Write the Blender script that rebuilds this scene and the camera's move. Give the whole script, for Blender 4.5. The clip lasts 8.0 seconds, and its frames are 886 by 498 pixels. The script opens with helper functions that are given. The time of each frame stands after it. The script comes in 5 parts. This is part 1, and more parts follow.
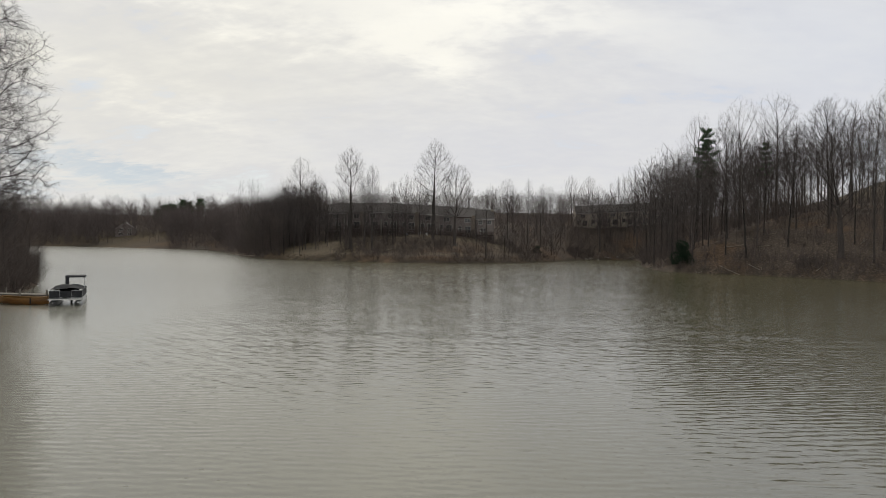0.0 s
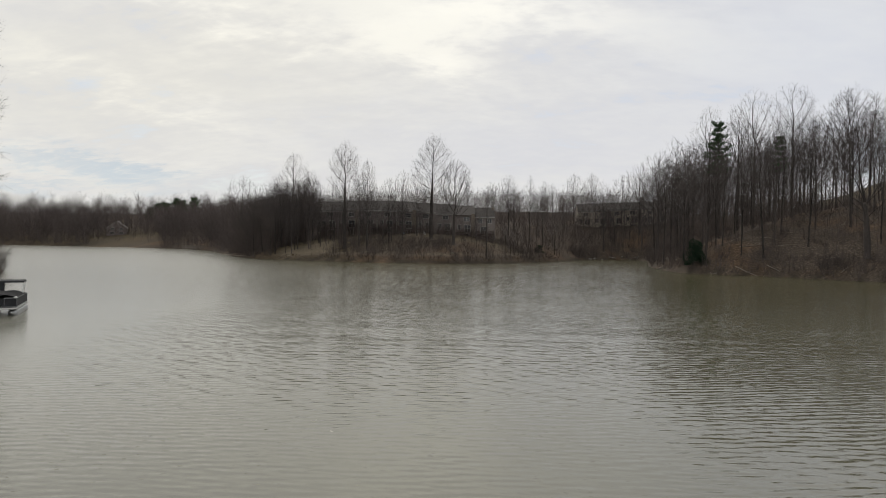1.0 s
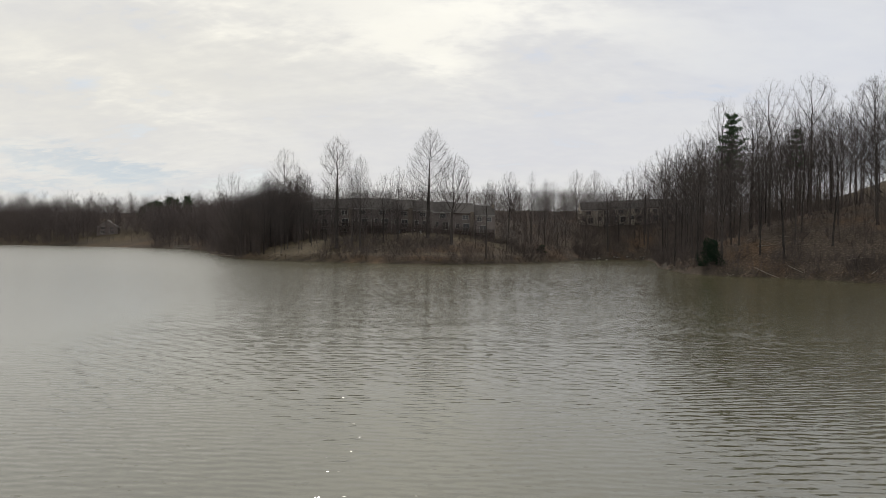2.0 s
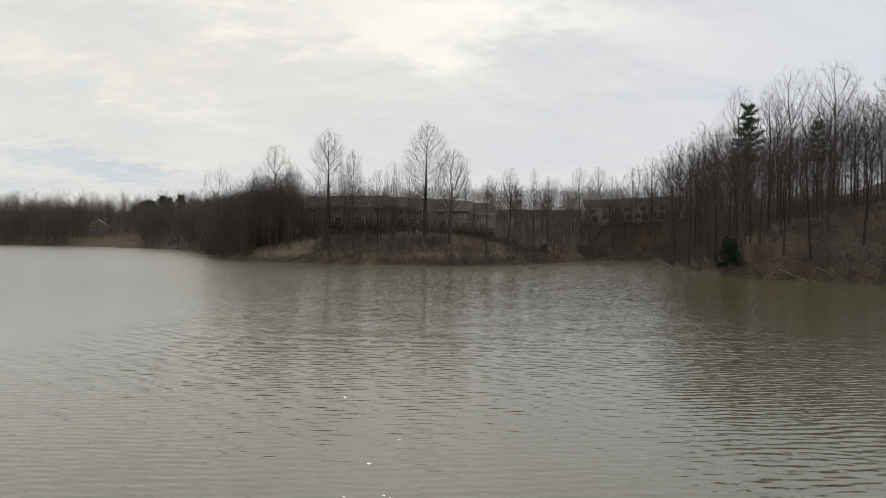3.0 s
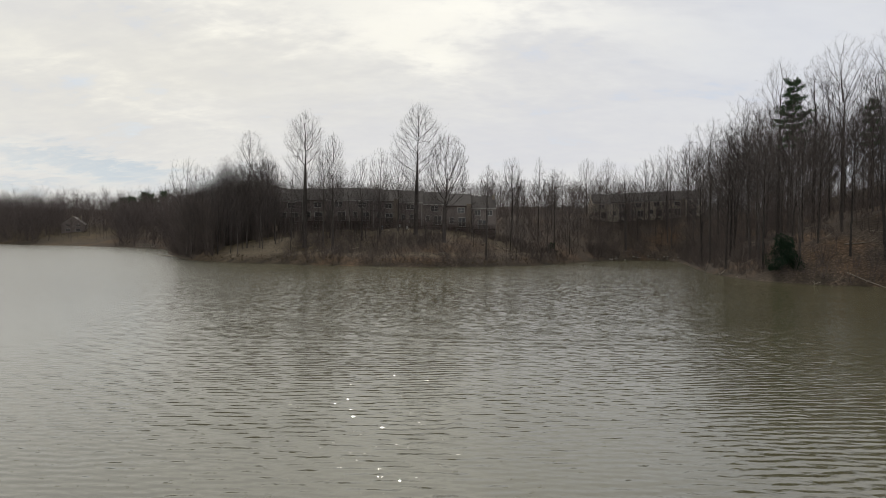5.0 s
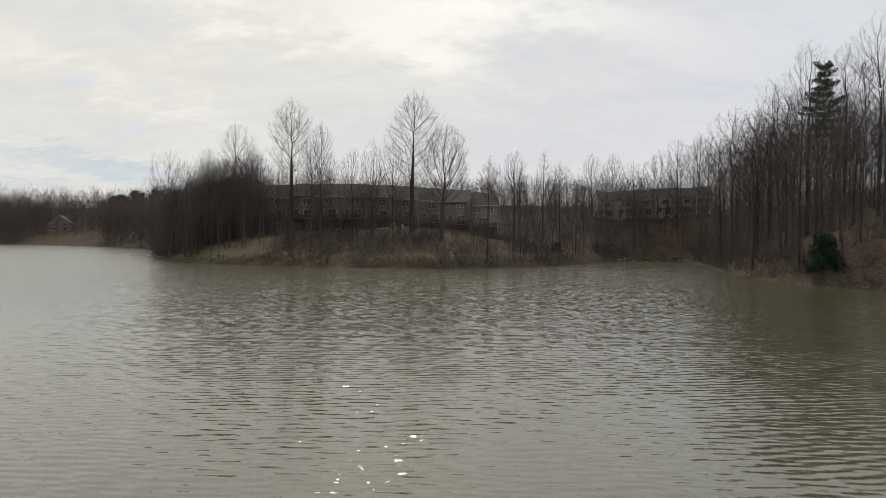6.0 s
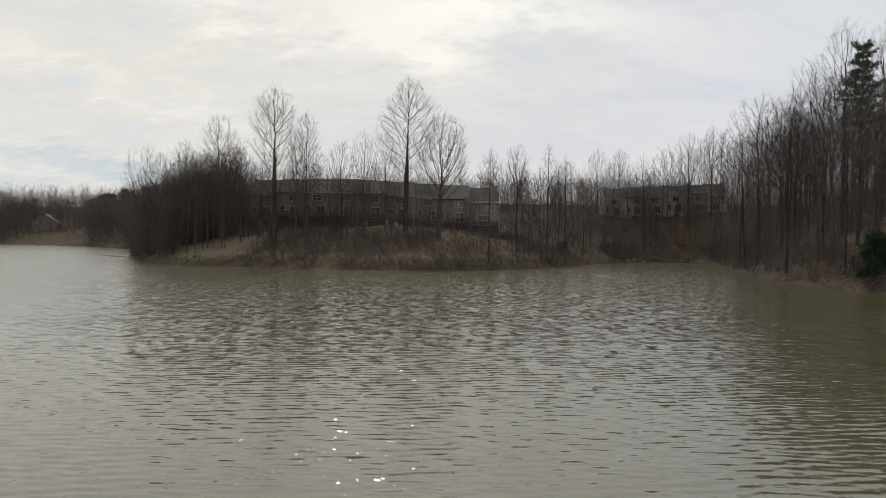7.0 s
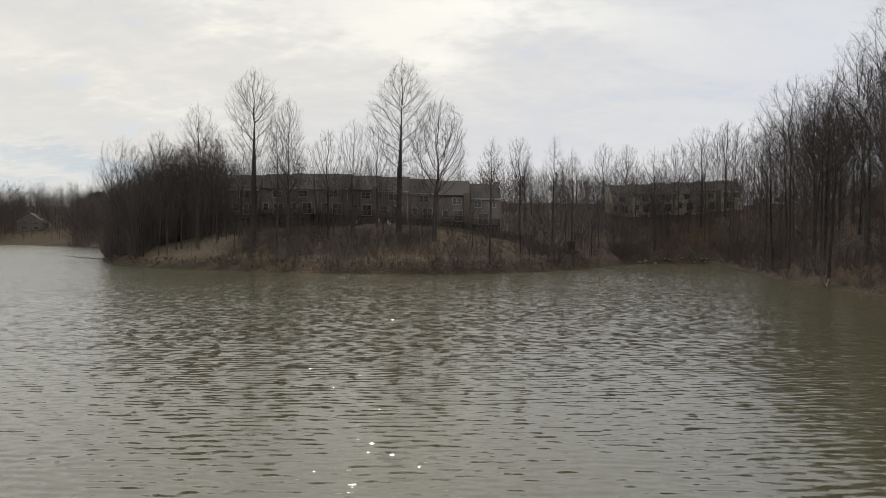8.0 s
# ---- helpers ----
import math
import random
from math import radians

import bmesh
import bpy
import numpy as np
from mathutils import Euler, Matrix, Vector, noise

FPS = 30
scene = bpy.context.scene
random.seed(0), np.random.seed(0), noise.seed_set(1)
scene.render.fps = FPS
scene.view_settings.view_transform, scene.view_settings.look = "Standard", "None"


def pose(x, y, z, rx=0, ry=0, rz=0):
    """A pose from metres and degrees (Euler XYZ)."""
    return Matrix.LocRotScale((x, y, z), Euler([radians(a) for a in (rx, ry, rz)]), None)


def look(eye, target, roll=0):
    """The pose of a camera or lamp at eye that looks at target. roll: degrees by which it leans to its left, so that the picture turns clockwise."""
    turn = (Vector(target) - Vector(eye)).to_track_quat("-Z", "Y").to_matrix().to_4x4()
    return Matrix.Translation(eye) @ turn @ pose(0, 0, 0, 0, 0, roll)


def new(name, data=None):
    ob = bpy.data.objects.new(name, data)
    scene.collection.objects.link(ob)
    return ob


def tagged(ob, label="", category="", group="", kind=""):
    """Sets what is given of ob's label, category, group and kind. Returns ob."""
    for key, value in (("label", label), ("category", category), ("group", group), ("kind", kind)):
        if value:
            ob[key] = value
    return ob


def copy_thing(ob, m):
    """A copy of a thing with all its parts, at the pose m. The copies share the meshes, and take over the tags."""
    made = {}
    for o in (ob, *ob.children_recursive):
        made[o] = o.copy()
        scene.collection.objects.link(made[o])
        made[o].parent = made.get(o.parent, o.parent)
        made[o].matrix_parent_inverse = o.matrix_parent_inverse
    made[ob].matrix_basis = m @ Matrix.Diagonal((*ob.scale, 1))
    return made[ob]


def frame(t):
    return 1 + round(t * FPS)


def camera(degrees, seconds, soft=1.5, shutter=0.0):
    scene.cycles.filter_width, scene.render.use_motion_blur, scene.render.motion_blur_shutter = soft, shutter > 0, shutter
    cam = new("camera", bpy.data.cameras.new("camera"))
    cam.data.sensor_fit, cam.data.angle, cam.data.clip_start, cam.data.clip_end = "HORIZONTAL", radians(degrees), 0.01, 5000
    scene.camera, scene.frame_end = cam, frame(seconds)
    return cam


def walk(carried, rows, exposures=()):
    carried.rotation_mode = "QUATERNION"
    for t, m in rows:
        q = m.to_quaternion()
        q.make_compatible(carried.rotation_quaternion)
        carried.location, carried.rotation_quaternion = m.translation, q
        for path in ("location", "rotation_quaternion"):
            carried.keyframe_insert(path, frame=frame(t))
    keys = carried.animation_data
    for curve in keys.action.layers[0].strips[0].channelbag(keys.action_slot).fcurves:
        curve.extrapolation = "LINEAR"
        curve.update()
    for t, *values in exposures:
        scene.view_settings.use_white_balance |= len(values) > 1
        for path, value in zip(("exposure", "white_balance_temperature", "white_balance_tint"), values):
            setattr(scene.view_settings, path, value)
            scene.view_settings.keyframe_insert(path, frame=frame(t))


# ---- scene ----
cam = camera(68.8, 8.0, soft=0.8)
PATH = [
    (0, (0.243, 0.999, 5.741), (0.244, 2.999, 5.719), 0.8),
    (0.5, (0.305, 5.083, 5.731), (0.309, 7.083, 5.707), 0.8),
    (1, (0.24, 9.108, 5.731), (0.246, 11.108, 5.707), 0.8),
    (1.5, (0.418, 13.477, 5.715), (0.426, 15.477, 5.69), 0.8),
    (3, (1.247, 27.526, 5.665), (1.257, 29.526, 5.638), 0.7),
    (3.5, (1.438, 32.384, 5.643), (1.449, 34.384, 5.614), 0.7),
    (4, (1.636, 37.448, 5.63), (1.65, 39.447, 5.6), 0.7),
    (4.5, (1.869, 42.62, 5.589), (1.886, 44.619, 5.558), 0.7),
    (6, (2.432, 58.403, 5.304), (2.455, 60.403, 5.273), 0.7),
    (6.5, (2.627, 63.768, 5.237), (2.652, 65.768, 5.205), 0.7),
    (7, (2.87, 69.247, 5.222), (2.897, 71.247, 5.19), 0.7),
    (7.5, (3.198, 74.689, 5.259), (3.225, 76.689, 5.226), 0.7),
    (8, (3.488, 80.105, 5.264), (3.517, 82.105, 5.231), 0.7),
]
walk(cam, [(t, look(eye, target, roll)) for t, eye, target, roll in PATH])

# ---- light ----
SUN_AZ, SUN_EL = -8.5, 48.5
sun_dir = Vector((math.sin(radians(SUN_AZ)) * math.cos(radians(SUN_EL)),
                  math.cos(radians(SUN_AZ)) * math.cos(radians(SUN_EL)), math.sin(radians(SUN_EL))))
sun = new("sun", bpy.data.lights.new("sun", "SUN"))
sun.data.energy, sun.data.angle, sun.data.color = 1.3, radians(1.0), (1.0, 0.95, 0.86)
sun.matrix_world = look(sun_dir * 500, (0, 0, 0))

world = bpy.data.worlds.new("sky")
scene.world = world
world.use_nodes = True
wn, wl = world.node_tree.nodes, world.node_tree.links
wn.clear()


def wnode(kind, **sets):
    n = wn.new(kind)
    for k, v in sets.items():
        if k in n.inputs:
            n.inputs[k].default_value = v
    return n


def wmath(op, a, b=None, clamp=False):
    n = wn.new("ShaderNodeMath")
    n.operation, n.use_clamp = op, clamp
    for i, v in enumerate((a, b)):
        if v is None:
            continue
        if isinstance(v, (int, float)):
            n.inputs[i].default_value = v
        else:
            wl.new(v, n.inputs[i])
    return n.outputs[0]


def build_sky():
    air = wn.new("ShaderNodeTexSky")
    air.sky_type, air.sun_disc = "NISHITA", False
    air.sun_elevation, air.sun_rotation = radians(SUN_EL), radians(SUN_AZ)
    blue = wnode("ShaderNodeBackground", Strength=0.11)
    wl.new(air.outputs[0], blue.inputs[0])
    co = wn.new("ShaderNodeTexCoord")
    split = wn.new("ShaderNodeSeparateXYZ")
    wl.new(co.outputs["Generated"], split.inputs[0])
    up = wmath("MAXIMUM", split.outputs[2], 0.0)
    high = wmath("ADD", up, 0.30)
    flat = wn.new("ShaderNodeCombineXYZ")
    wl.new(wmath("DIVIDE", split.outputs[0], high), flat.inputs[0])
    wl.new(wmath("DIVIDE", split.outputs[1], high), flat.inputs[1])
    # long streaks of thin high cloud
    turn = wn.new("ShaderNodeMapping")
    turn.inputs["Rotation"].default_value = (0, 0, radians(24))
    turn.inputs["Scale"].default_value = (1.0, 1.7, 1)
    wl.new(flat.outputs[0], turn.inputs[0])
    big = wnode("ShaderNodeTexNoise", Scale=1.5, Detail=6.0, Roughness=0.55, Distortion=0.5)
    wl.new(turn.outputs[0], big.inputs["Vector"])
    small = wnode("ShaderNodeTexNoise", Scale=7.0, Detail=6.0, Roughness=0.6, Distortion=0.3)
    wl.new(turn.outputs[0], small.inputs["Vector"])
    # rows of small cloudlets
    fleck = wnode("ShaderNodeTexNoise", Scale=17.0, Detail=3.0, Roughness=0.5, Distortion=0.2)
    wl.new(turn.outputs[0], fleck.inputs["Vector"])
    mixn = wmath("ADD", wmath("MULTIPLY", wmath("SUBTRACT", fleck.outputs[0], 0.5), 0.17), wmath("ADD", wmath("MULTIPLY", big.outputs[0], 0.76), wmath("MULTIPLY", small.outputs[0], 0.24)))
    # brightening of the veil towards the sun
    dot = wn.new("ShaderNodeVectorMath")
    dot.operation = "DOT_PRODUCT"
    wl.new(co.outputs["Generated"], dot.inputs[0])
    dot.inputs[1].default_value = sun_dir
    near = wmath("POWER", wmath("MAXIMUM", dot.outputs["Value"], 0.0), 9.0)
    shade = wn.new("ShaderNodeValToRGB")
    shade.color_ramp.elements[0].position, shade.color_ramp.elements[0].color = 0.38, (0.692, 0.690, 0.702, 1)
    shade.color_ramp.elements[1].position, shade.color_ramp.elements[1].color = 0.61, (0.79, 0.78, 0.742, 1)
    wl.new(mixn, shade.inputs[0])
    glow = wn.new("ShaderNodeMix")
    glow.data_type, glow.blend_type = "RGBA", "ADD"
    glow.clamp_factor = False
    thin = wn.new("ShaderNodeMapRange")
    thin.interpolation_type = "SMOOTHSTEP"
    for key, value in (("From Min", 0.42), ("From Max", 0.58), ("To Min", 0.35), ("To Max", 1.5)):
        thin.inputs[key].default_value = value
    wl.new(mixn, thin.inputs["Value"])
    wl.new(wmath("MULTIPLY", wmath("MULTIPLY", near, 0.2), thin.outputs[0]), glow.inputs["Factor"])
    wl.new(shade.outputs[0], glow.inputs["A"])
    glow.inputs["B"].default_value = (1.0, 0.95, 0.82, 1)
    # single banks of bright cloud, a clear strip low in the west and a cooler veil in the east
    ahead = wmath("MAXIMUM", split.outputs[1], 0.04)
    wisp = wn.new("ShaderNodeSeparateColor")
    wl.new(small.outputs[1], wisp.inputs[0])
    across = wmath("ADD", wmath("DIVIDE", split.outputs[0], ahead), wmath("MULTIPLY", wmath("SUBTRACT", wisp.outputs[0], 0.5), 0.22))
    above = wmath("ADD", wmath("DIVIDE", split.outputs[2], ahead), wmath("MULTIPLY", wmath("SUBTRACT", wisp.outputs[1], 0.5), 0.11))

    def bank(x, y, wide, tall, slant):
        c, n = math.cos(radians(slant)), math.sin(radians(slant))
        dx, dy = wmath("SUBTRACT", across, x), wmath("SUBTRACT", above, y)
        p = wmath("DIVIDE", wmath("ADD", wmath("MULTIPLY", dx, c), wmath("MULTIPLY", dy, n)), wide)
        q = wmath("DIVIDE", wmath("SUBTRACT", wmath("MULTIPLY", dy, c), wmath("MULTIPLY", dx, n)), tall)
        return wmath("EXPONENT", wmath("MULTIPLY", wmath("ADD", wmath("MULTIPLY", p, p), wmath("MULTIPLY", q, q)), -1.0))

    def tinted(before, amount, colour, blend, strength):
        m = wn.new("ShaderNodeMix")
        m.data_type, m.blend_type, m.clamp_factor = "RGBA", blend, False
        wl.new(wmath("MULTIPLY", amount, strength), m.inputs["Factor"])
        wl.new(before, m.inputs["A"])
        m.inputs["B"].default_value = (*colour, 1)
        return m.outputs["Result"]

    sky = glow.outputs["Result"]
    sky = tinted(sky, bank(-0.45, 0.24, 0.4, 0.16, 0), (0.80, 0.775, 0.69), "MIX", 0.5)
    for x, y, wide, tall, slant, strength in ((0.10, 0.36, 0.20, 0.055, -6, 0.10), (0.01, 0.275, 0.075, 0.03, -8, 0.10), (-0.20, 0.31, 0.20, 0.03, 4, 0.08),
                                              (-0.47, 0.22, 0.17, 0.03, -14, 0.12), (-0.42, 0.36, 0.16, 0.02, -16, 0.12), (-0.55, 0.12, 0.3, 0.03, -6, 0.05)):
        sky = tinted(sky, wmath("MULTIPLY", bank(x, y, wide, tall, slant), thin.outputs[0]), (1.0, 0.93, 0.68), "ADD", strength)
    for x, y, wide, tall, slant, strength in ((-0.56, 0.115, 0.18, 0.012, -8, 0.5), (-0.48, 0.092, 0.07, 0.018, -8, 0.55), (-0.66, 0.08, 0.10, 0.010, -4, 0.4)):
        sky = tinted(sky, bank(x, y, wide, tall, slant), (0.50, 0.60, 0.68), "MIX", strength)
    sky = tinted(sky, bank(0.62, 0.30, 0.36, 0.22, 0), (0.66, 0.70, 0.80), "MIX", 0.55)
    sky = tinted(sky, bank(0.15, 0.14, 0.5, 0.08, 0), (0.69, 0.70, 0.75), "MIX", 0.5)
    cloud = wnode("ShaderNodeBackground", Strength=1.0)
    wl.new(sky, cloud.inputs[0])
    cover = wn.new("ShaderNodeMapRange")
    cover.inputs["From Min"].default_value, cover.inputs["From Max"].default_value = 0.30, 0.42
    cover.inputs["To Min"].default_value, cover.inputs["To Max"].default_value = 0.6, 1.0
    wl.new(mixn, cover.inputs["Value"])
    mix = wn.new("ShaderNodeMixShader")
    wl.new(cover.outputs[0], mix.inputs[0])
    wl.new(blue.outputs[0], mix.inputs[1])
    wl.new(cloud.outputs[0], mix.inputs[2])
    out = wn.new("ShaderNodeOutputWorld")
    wl.new(mix.outputs[0], out.inputs[0])


build_sky()

# ---- materials ----


def material(name, dark, light, scale=1.0, rough=0.85, bump=0.3, detail_scale=12.0, metallic=0.0, stretch=(1, 1, 1),
             random_tint=0.0, coords="Object", specular=0.3):
    """A surface whose colour wanders between two tones at two scales, with fine relief."""
    m = bpy.data.materials.new(name)
    m.use_nodes = True
    n, l = m.node_tree.nodes, m.node_tree.links
    b = n["Principled BSDF"]
    b.inputs["Roughness"].default_value = rough
    b.inputs["Metallic"].default_value = metallic
    b.inputs["Specular IOR Level"].default_value = specular
    co = n.new("ShaderNodeTexCoord")
    mp = n.new("ShaderNodeMapping")
    mp.inputs["Scale"].default_value = stretch
    l.new(co.outputs[coords], mp.inputs[0])
    a = n.new("ShaderNodeTexNoise")
    a.inputs["Scale"].default_value, a.inputs["Detail"].default_value = scale, 4
    c = n.new("ShaderNodeTexNoise")
    c.inputs["Scale"].default_value, c.inputs["Detail"].default_value = detail_scale, 3
    l.new(mp.outputs[0], a.inputs["Vector"])
    l.new(mp.outputs[0], c.inputs["Vector"])
    s = n.new("ShaderNodeMath")
    s.operation = "MULTIPLY_ADD"
    l.new(c.outputs[0], s.inputs[0])
    s.inputs[1].default_value = 0.5
    h = n.new("ShaderNodeMath")
    h.operation = "MULTIPLY"
    h.inputs[1].default_value = 0.5
    l.new(a.outputs[0], h.inputs[0])
    l.new(h.outputs[0], s.inputs[2])
    fac = s.outputs[0]
    if random_tint:
        info = n.new("ShaderNodeObjectInfo")
        r = n.new("ShaderNodeMath")
        r.operation = "MULTIPLY_ADD"
        l.new(info.outputs["Random"], r.inputs[0])
        r.inputs[1].default_value = random_tint
        sub = n.new("ShaderNodeMath")
        sub.operation = "SUBTRACT"
        l.new(fac, sub.inputs[0])
        sub.inputs[1].default_value = random_tint / 2
        l.new(sub.outputs[0], r.inputs[2])
        fac = r.outputs[0]
    ramp = n.new("ShaderNodeValToRGB")
    ramp.color_ramp.elements[0].position, ramp.color_ramp.elements[0].color = 0.32, (*dark, 1)
    ramp.color_ramp.elements[1].position, ramp.color_ramp.elements[1].color = 0.68, (*light, 1)
    l.new(fac, ramp.inputs[0])
    l.new(ramp.outputs[0], b.inputs["Base Color"])
    if bump:
        bp = n.new("ShaderNodeBump")
        bp.inputs["Strength"].default_value, bp.inputs["Distance"].default_value = bump, 0.03
        l.new(c.outputs[0], bp.inputs["Height"])
        l.new(bp.outputs[0], b.inputs["Normal"])
    return m


BARK = material("bark", (0.038, 0.034, 0.032), (0.098, 0.086, 0.080), 0.6, 0.95, 0.6, 9, stretch=(1, 1, 0.25), random_tint=0.35, specular=0.15)
TWIG = material("twig_bark", (0.048, 0.042, 0.041), (0.113, 0.099, 0.095), 0.4, 0.95, 0.0, 5, random_tint=0.35, specular=0.15)
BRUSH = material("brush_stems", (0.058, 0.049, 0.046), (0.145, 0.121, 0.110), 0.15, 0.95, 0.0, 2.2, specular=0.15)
# distance haze is put into the far stems as a paler bark colour
HAZE_TWIG = material("hazed_far_stems", (0.080, 0.068, 0.066), (0.15, 0.126, 0.119), 0.03, 0.95, 0.0, 0.4, specular=0.1)
PINE = material("pine_needles", (0.022, 0.05, 0.022), (0.06, 0.115, 0.045), 0.8, 0.7, 0.0, 6, specular=0.3)
YEW = material("evergreen_leaves", (0.009, 0.022, 0.014), (0.028, 0.050, 0.028), 1.2, 0.85, 0.0, 8, specular=0.1)
REED = material("dry_reeds", (0.055, 0.042, 0.028), (0.14, 0.108, 0.07), 0.3, 0.9, 0.0, 3, specular=0.2)
SIDING = material("taupe_siding", (0.185, 0.160, 0.150), (0.260, 0.226, 0.212), 0.35, 0.8, 0.25, 14, stretch=(0.15, 0.15, 3), random_tint=0.25)
SIDING_PALE = material("pale_siding", (0.40, 0.35, 0.29), (0.58, 0.52, 0.43), 0.35, 0.8, 0.25, 14, stretch=(0.15, 0.15, 3), random_tint=0.25)
ROOF = material("asphalt_shingles", (0.042, 0.038, 0.036), (0.08, 0.073, 0.069), 0.4, 0.95, 0.5, 7, random_tint=0.3)
TRIM = material("white_trim", (0.36, 0.35, 0.33), (0.5, 0.49, 0.46), 0.5, 0.6, 0.05, 9)
DECKWOOD = material("stained_deck_wood", (0.026, 0.019, 0.016), (0.065, 0.045, 0.038), 0.6, 0.85, 0.3, 12, stretch=(1, 6, 6))
GREYWOOD = material("weathered_wood", (0.12, 0.108, 0.092), (0.25, 0.23, 0.20), 0.8, 0.9, 0.4, 12, stretch=(1, 6, 6))
DEADWOOD = material("bleached_dead_wood", (0.15, 0.13, 0.105), (0.28, 0.245, 0.20), 1.2, 0.9, 0.4, 12)
ROOF_PALE = material("pale_shingles", (0.17, 0.16, 0.15), (0.28, 0.265, 0.25), 0.4, 0.9, 0.4, 7)
BRICK = material("chimney_siding", (0.16, 0.135, 0.11), (0.23, 0.195, 0.16), 0.5, 0.9, 0.3, 10, random_tint=0.2)
ROCK = material("shore_rock", (0.10, 0.092, 0.08), (0.24, 0.22, 0.19), 1.0, 0.9, 0.6, 6)
CANVAS = material("black_canvas", (0.012, 0.013, 0.016), (0.035, 0.037, 0.042), 1.2, 0.75, 0.2, 20)
ALU = material("aluminium", (0.30, 0.31, 0.32), (0.46, 0.47, 0.48), 0.9, 0.38, 0.05, 9, metallic=0.85, specular=0.5)
GOLD = material("varnished_tan_wood", (0.16, 0.085, 0.03), (0.30, 0.17, 0.06), 1.4, 0.28, 0.1, 8, stretch=(0.5, 3, 3), specular=0.5)
PALE_BOAT = material("off_white_vinyl", (0.45, 0.45, 0.44), (0.66, 0.66, 0.64), 1.5, 0.5, 0.05, 9)
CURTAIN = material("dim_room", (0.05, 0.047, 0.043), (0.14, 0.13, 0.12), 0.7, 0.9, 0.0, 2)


def glass_material():
    m = bpy.data.materials.new("window_glass")
    m.use_nodes = True
    b = m.node_tree.nodes["Principled BSDF"]
    b.inputs["Base Color"].default_value = (0.03, 0.034, 0.04, 1)
    b.inputs["Roughness"].default_value = 0.04
    b.inputs["Specular IOR Level"].default_value = 0.7
    return m


GLASS = glass_material()


def ground_material():
    m = bpy.data.materials.new("woodland_ground")
    m.use_nodes = True
    n, l = m.node_tree.nodes, m.node_tree.links
    b = n["Principled BSDF"]
    b.inputs["Roughness"].default_value = 0.95
    b.inputs["Specular IOR Level"].default_value = 0.15
    co = n.new("ShaderNodeTexCoord")

    def tex(scale, detail=4, rough=0.55):
        t = n.new("ShaderNodeTexNoise")
        t.inputs["Scale"].default_value, t.inputs["Detail"].default_value, t.inputs["Roughness"].default_value = scale, detail, rough
        l.new(co.outputs["Object"], t.inputs["Vector"])
        return t.outputs[0]

    def ramp(fac, *stops):
        r = n.new("ShaderNodeValToRGB")
        while len(r.color_ramp.elements) < len(stops):
            r.color_ramp.elements.new(0.5)
        for e, (p, c) in zip(r.color_ramp.elements, stops):
            e.position, e.color = p, (*c, 1)
        l.new(fac, r.inputs[0])
        return r.outputs[0]

    def mix(fac, a, c):
        x = n.new("ShaderNodeMix")
        x.data_type = "RGBA"
        l.new(fac, x.inputs["Factor"])
        l.new(a, x.inputs["A"])
        l.new(c, x.inputs["B"])
        return x.outputs["Result"]

    leaf = tex(2.6, 5, 0.7)
    patch = tex(0.07, 4)
    litter_a = ramp(leaf, (0.32, (0.026, 0.021, 0.017)), (0.52, (0.074, 0.058, 0.045)), (0.72, (0.20, 0.155, 0.118)))
    litter_b = ramp(leaf, (0.30, (0.040, 0.026, 0.017)), (0.52, (0.11, 0.074, 0.048)), (0.72, (0.22, 0.152, 0.10)))
    pick = ramp(patch, (0.49, (0, 0, 0)), (0.62, (1, 1, 1)))
    litter = mix(pick, litter_a, litter_b)
    lawn = ramp(tex(0.5, 6, 0.7), (0.30, (0.036, 0.030, 0.018)), (0.52, (0.088, 0.070, 0.043)), (0.72, (0.165, 0.130, 0.082)))
    att = n.new("ShaderNodeVertexColor")
    att.layer_name = "cover"
    sep = n.new("ShaderNodeSeparateColor")
    l.new(att.outputs[0], sep.inputs[0])
    mud = ramp(tex(1.5, 5, 0.65), (0.3, (0.02, 0.017, 0.013)), (0.7, (0.06, 0.05, 0.038)))
    path = ramp(tex(1.5, 5, 0.65), (0.3, (0.14, 0.115, 0.08)), (0.7, (0.24, 0.20, 0.15)))
    col = mix(sep.outputs[0], litter, lawn)
    col = mix(sep.outputs[2], col, path)
    col = mix(sep.outputs[1], col, mud)
    l.new(col, b.inputs["Base Color"])
    bp = n.new("ShaderNodeBump")
    bp.inputs["Strength"].default_value, bp.inputs["Distance"].default_value = 0.6, 0.12
    l.new(leaf, bp.inputs["Height"])
    l.new(bp.outputs[0], b.inputs["Normal"])
    return m


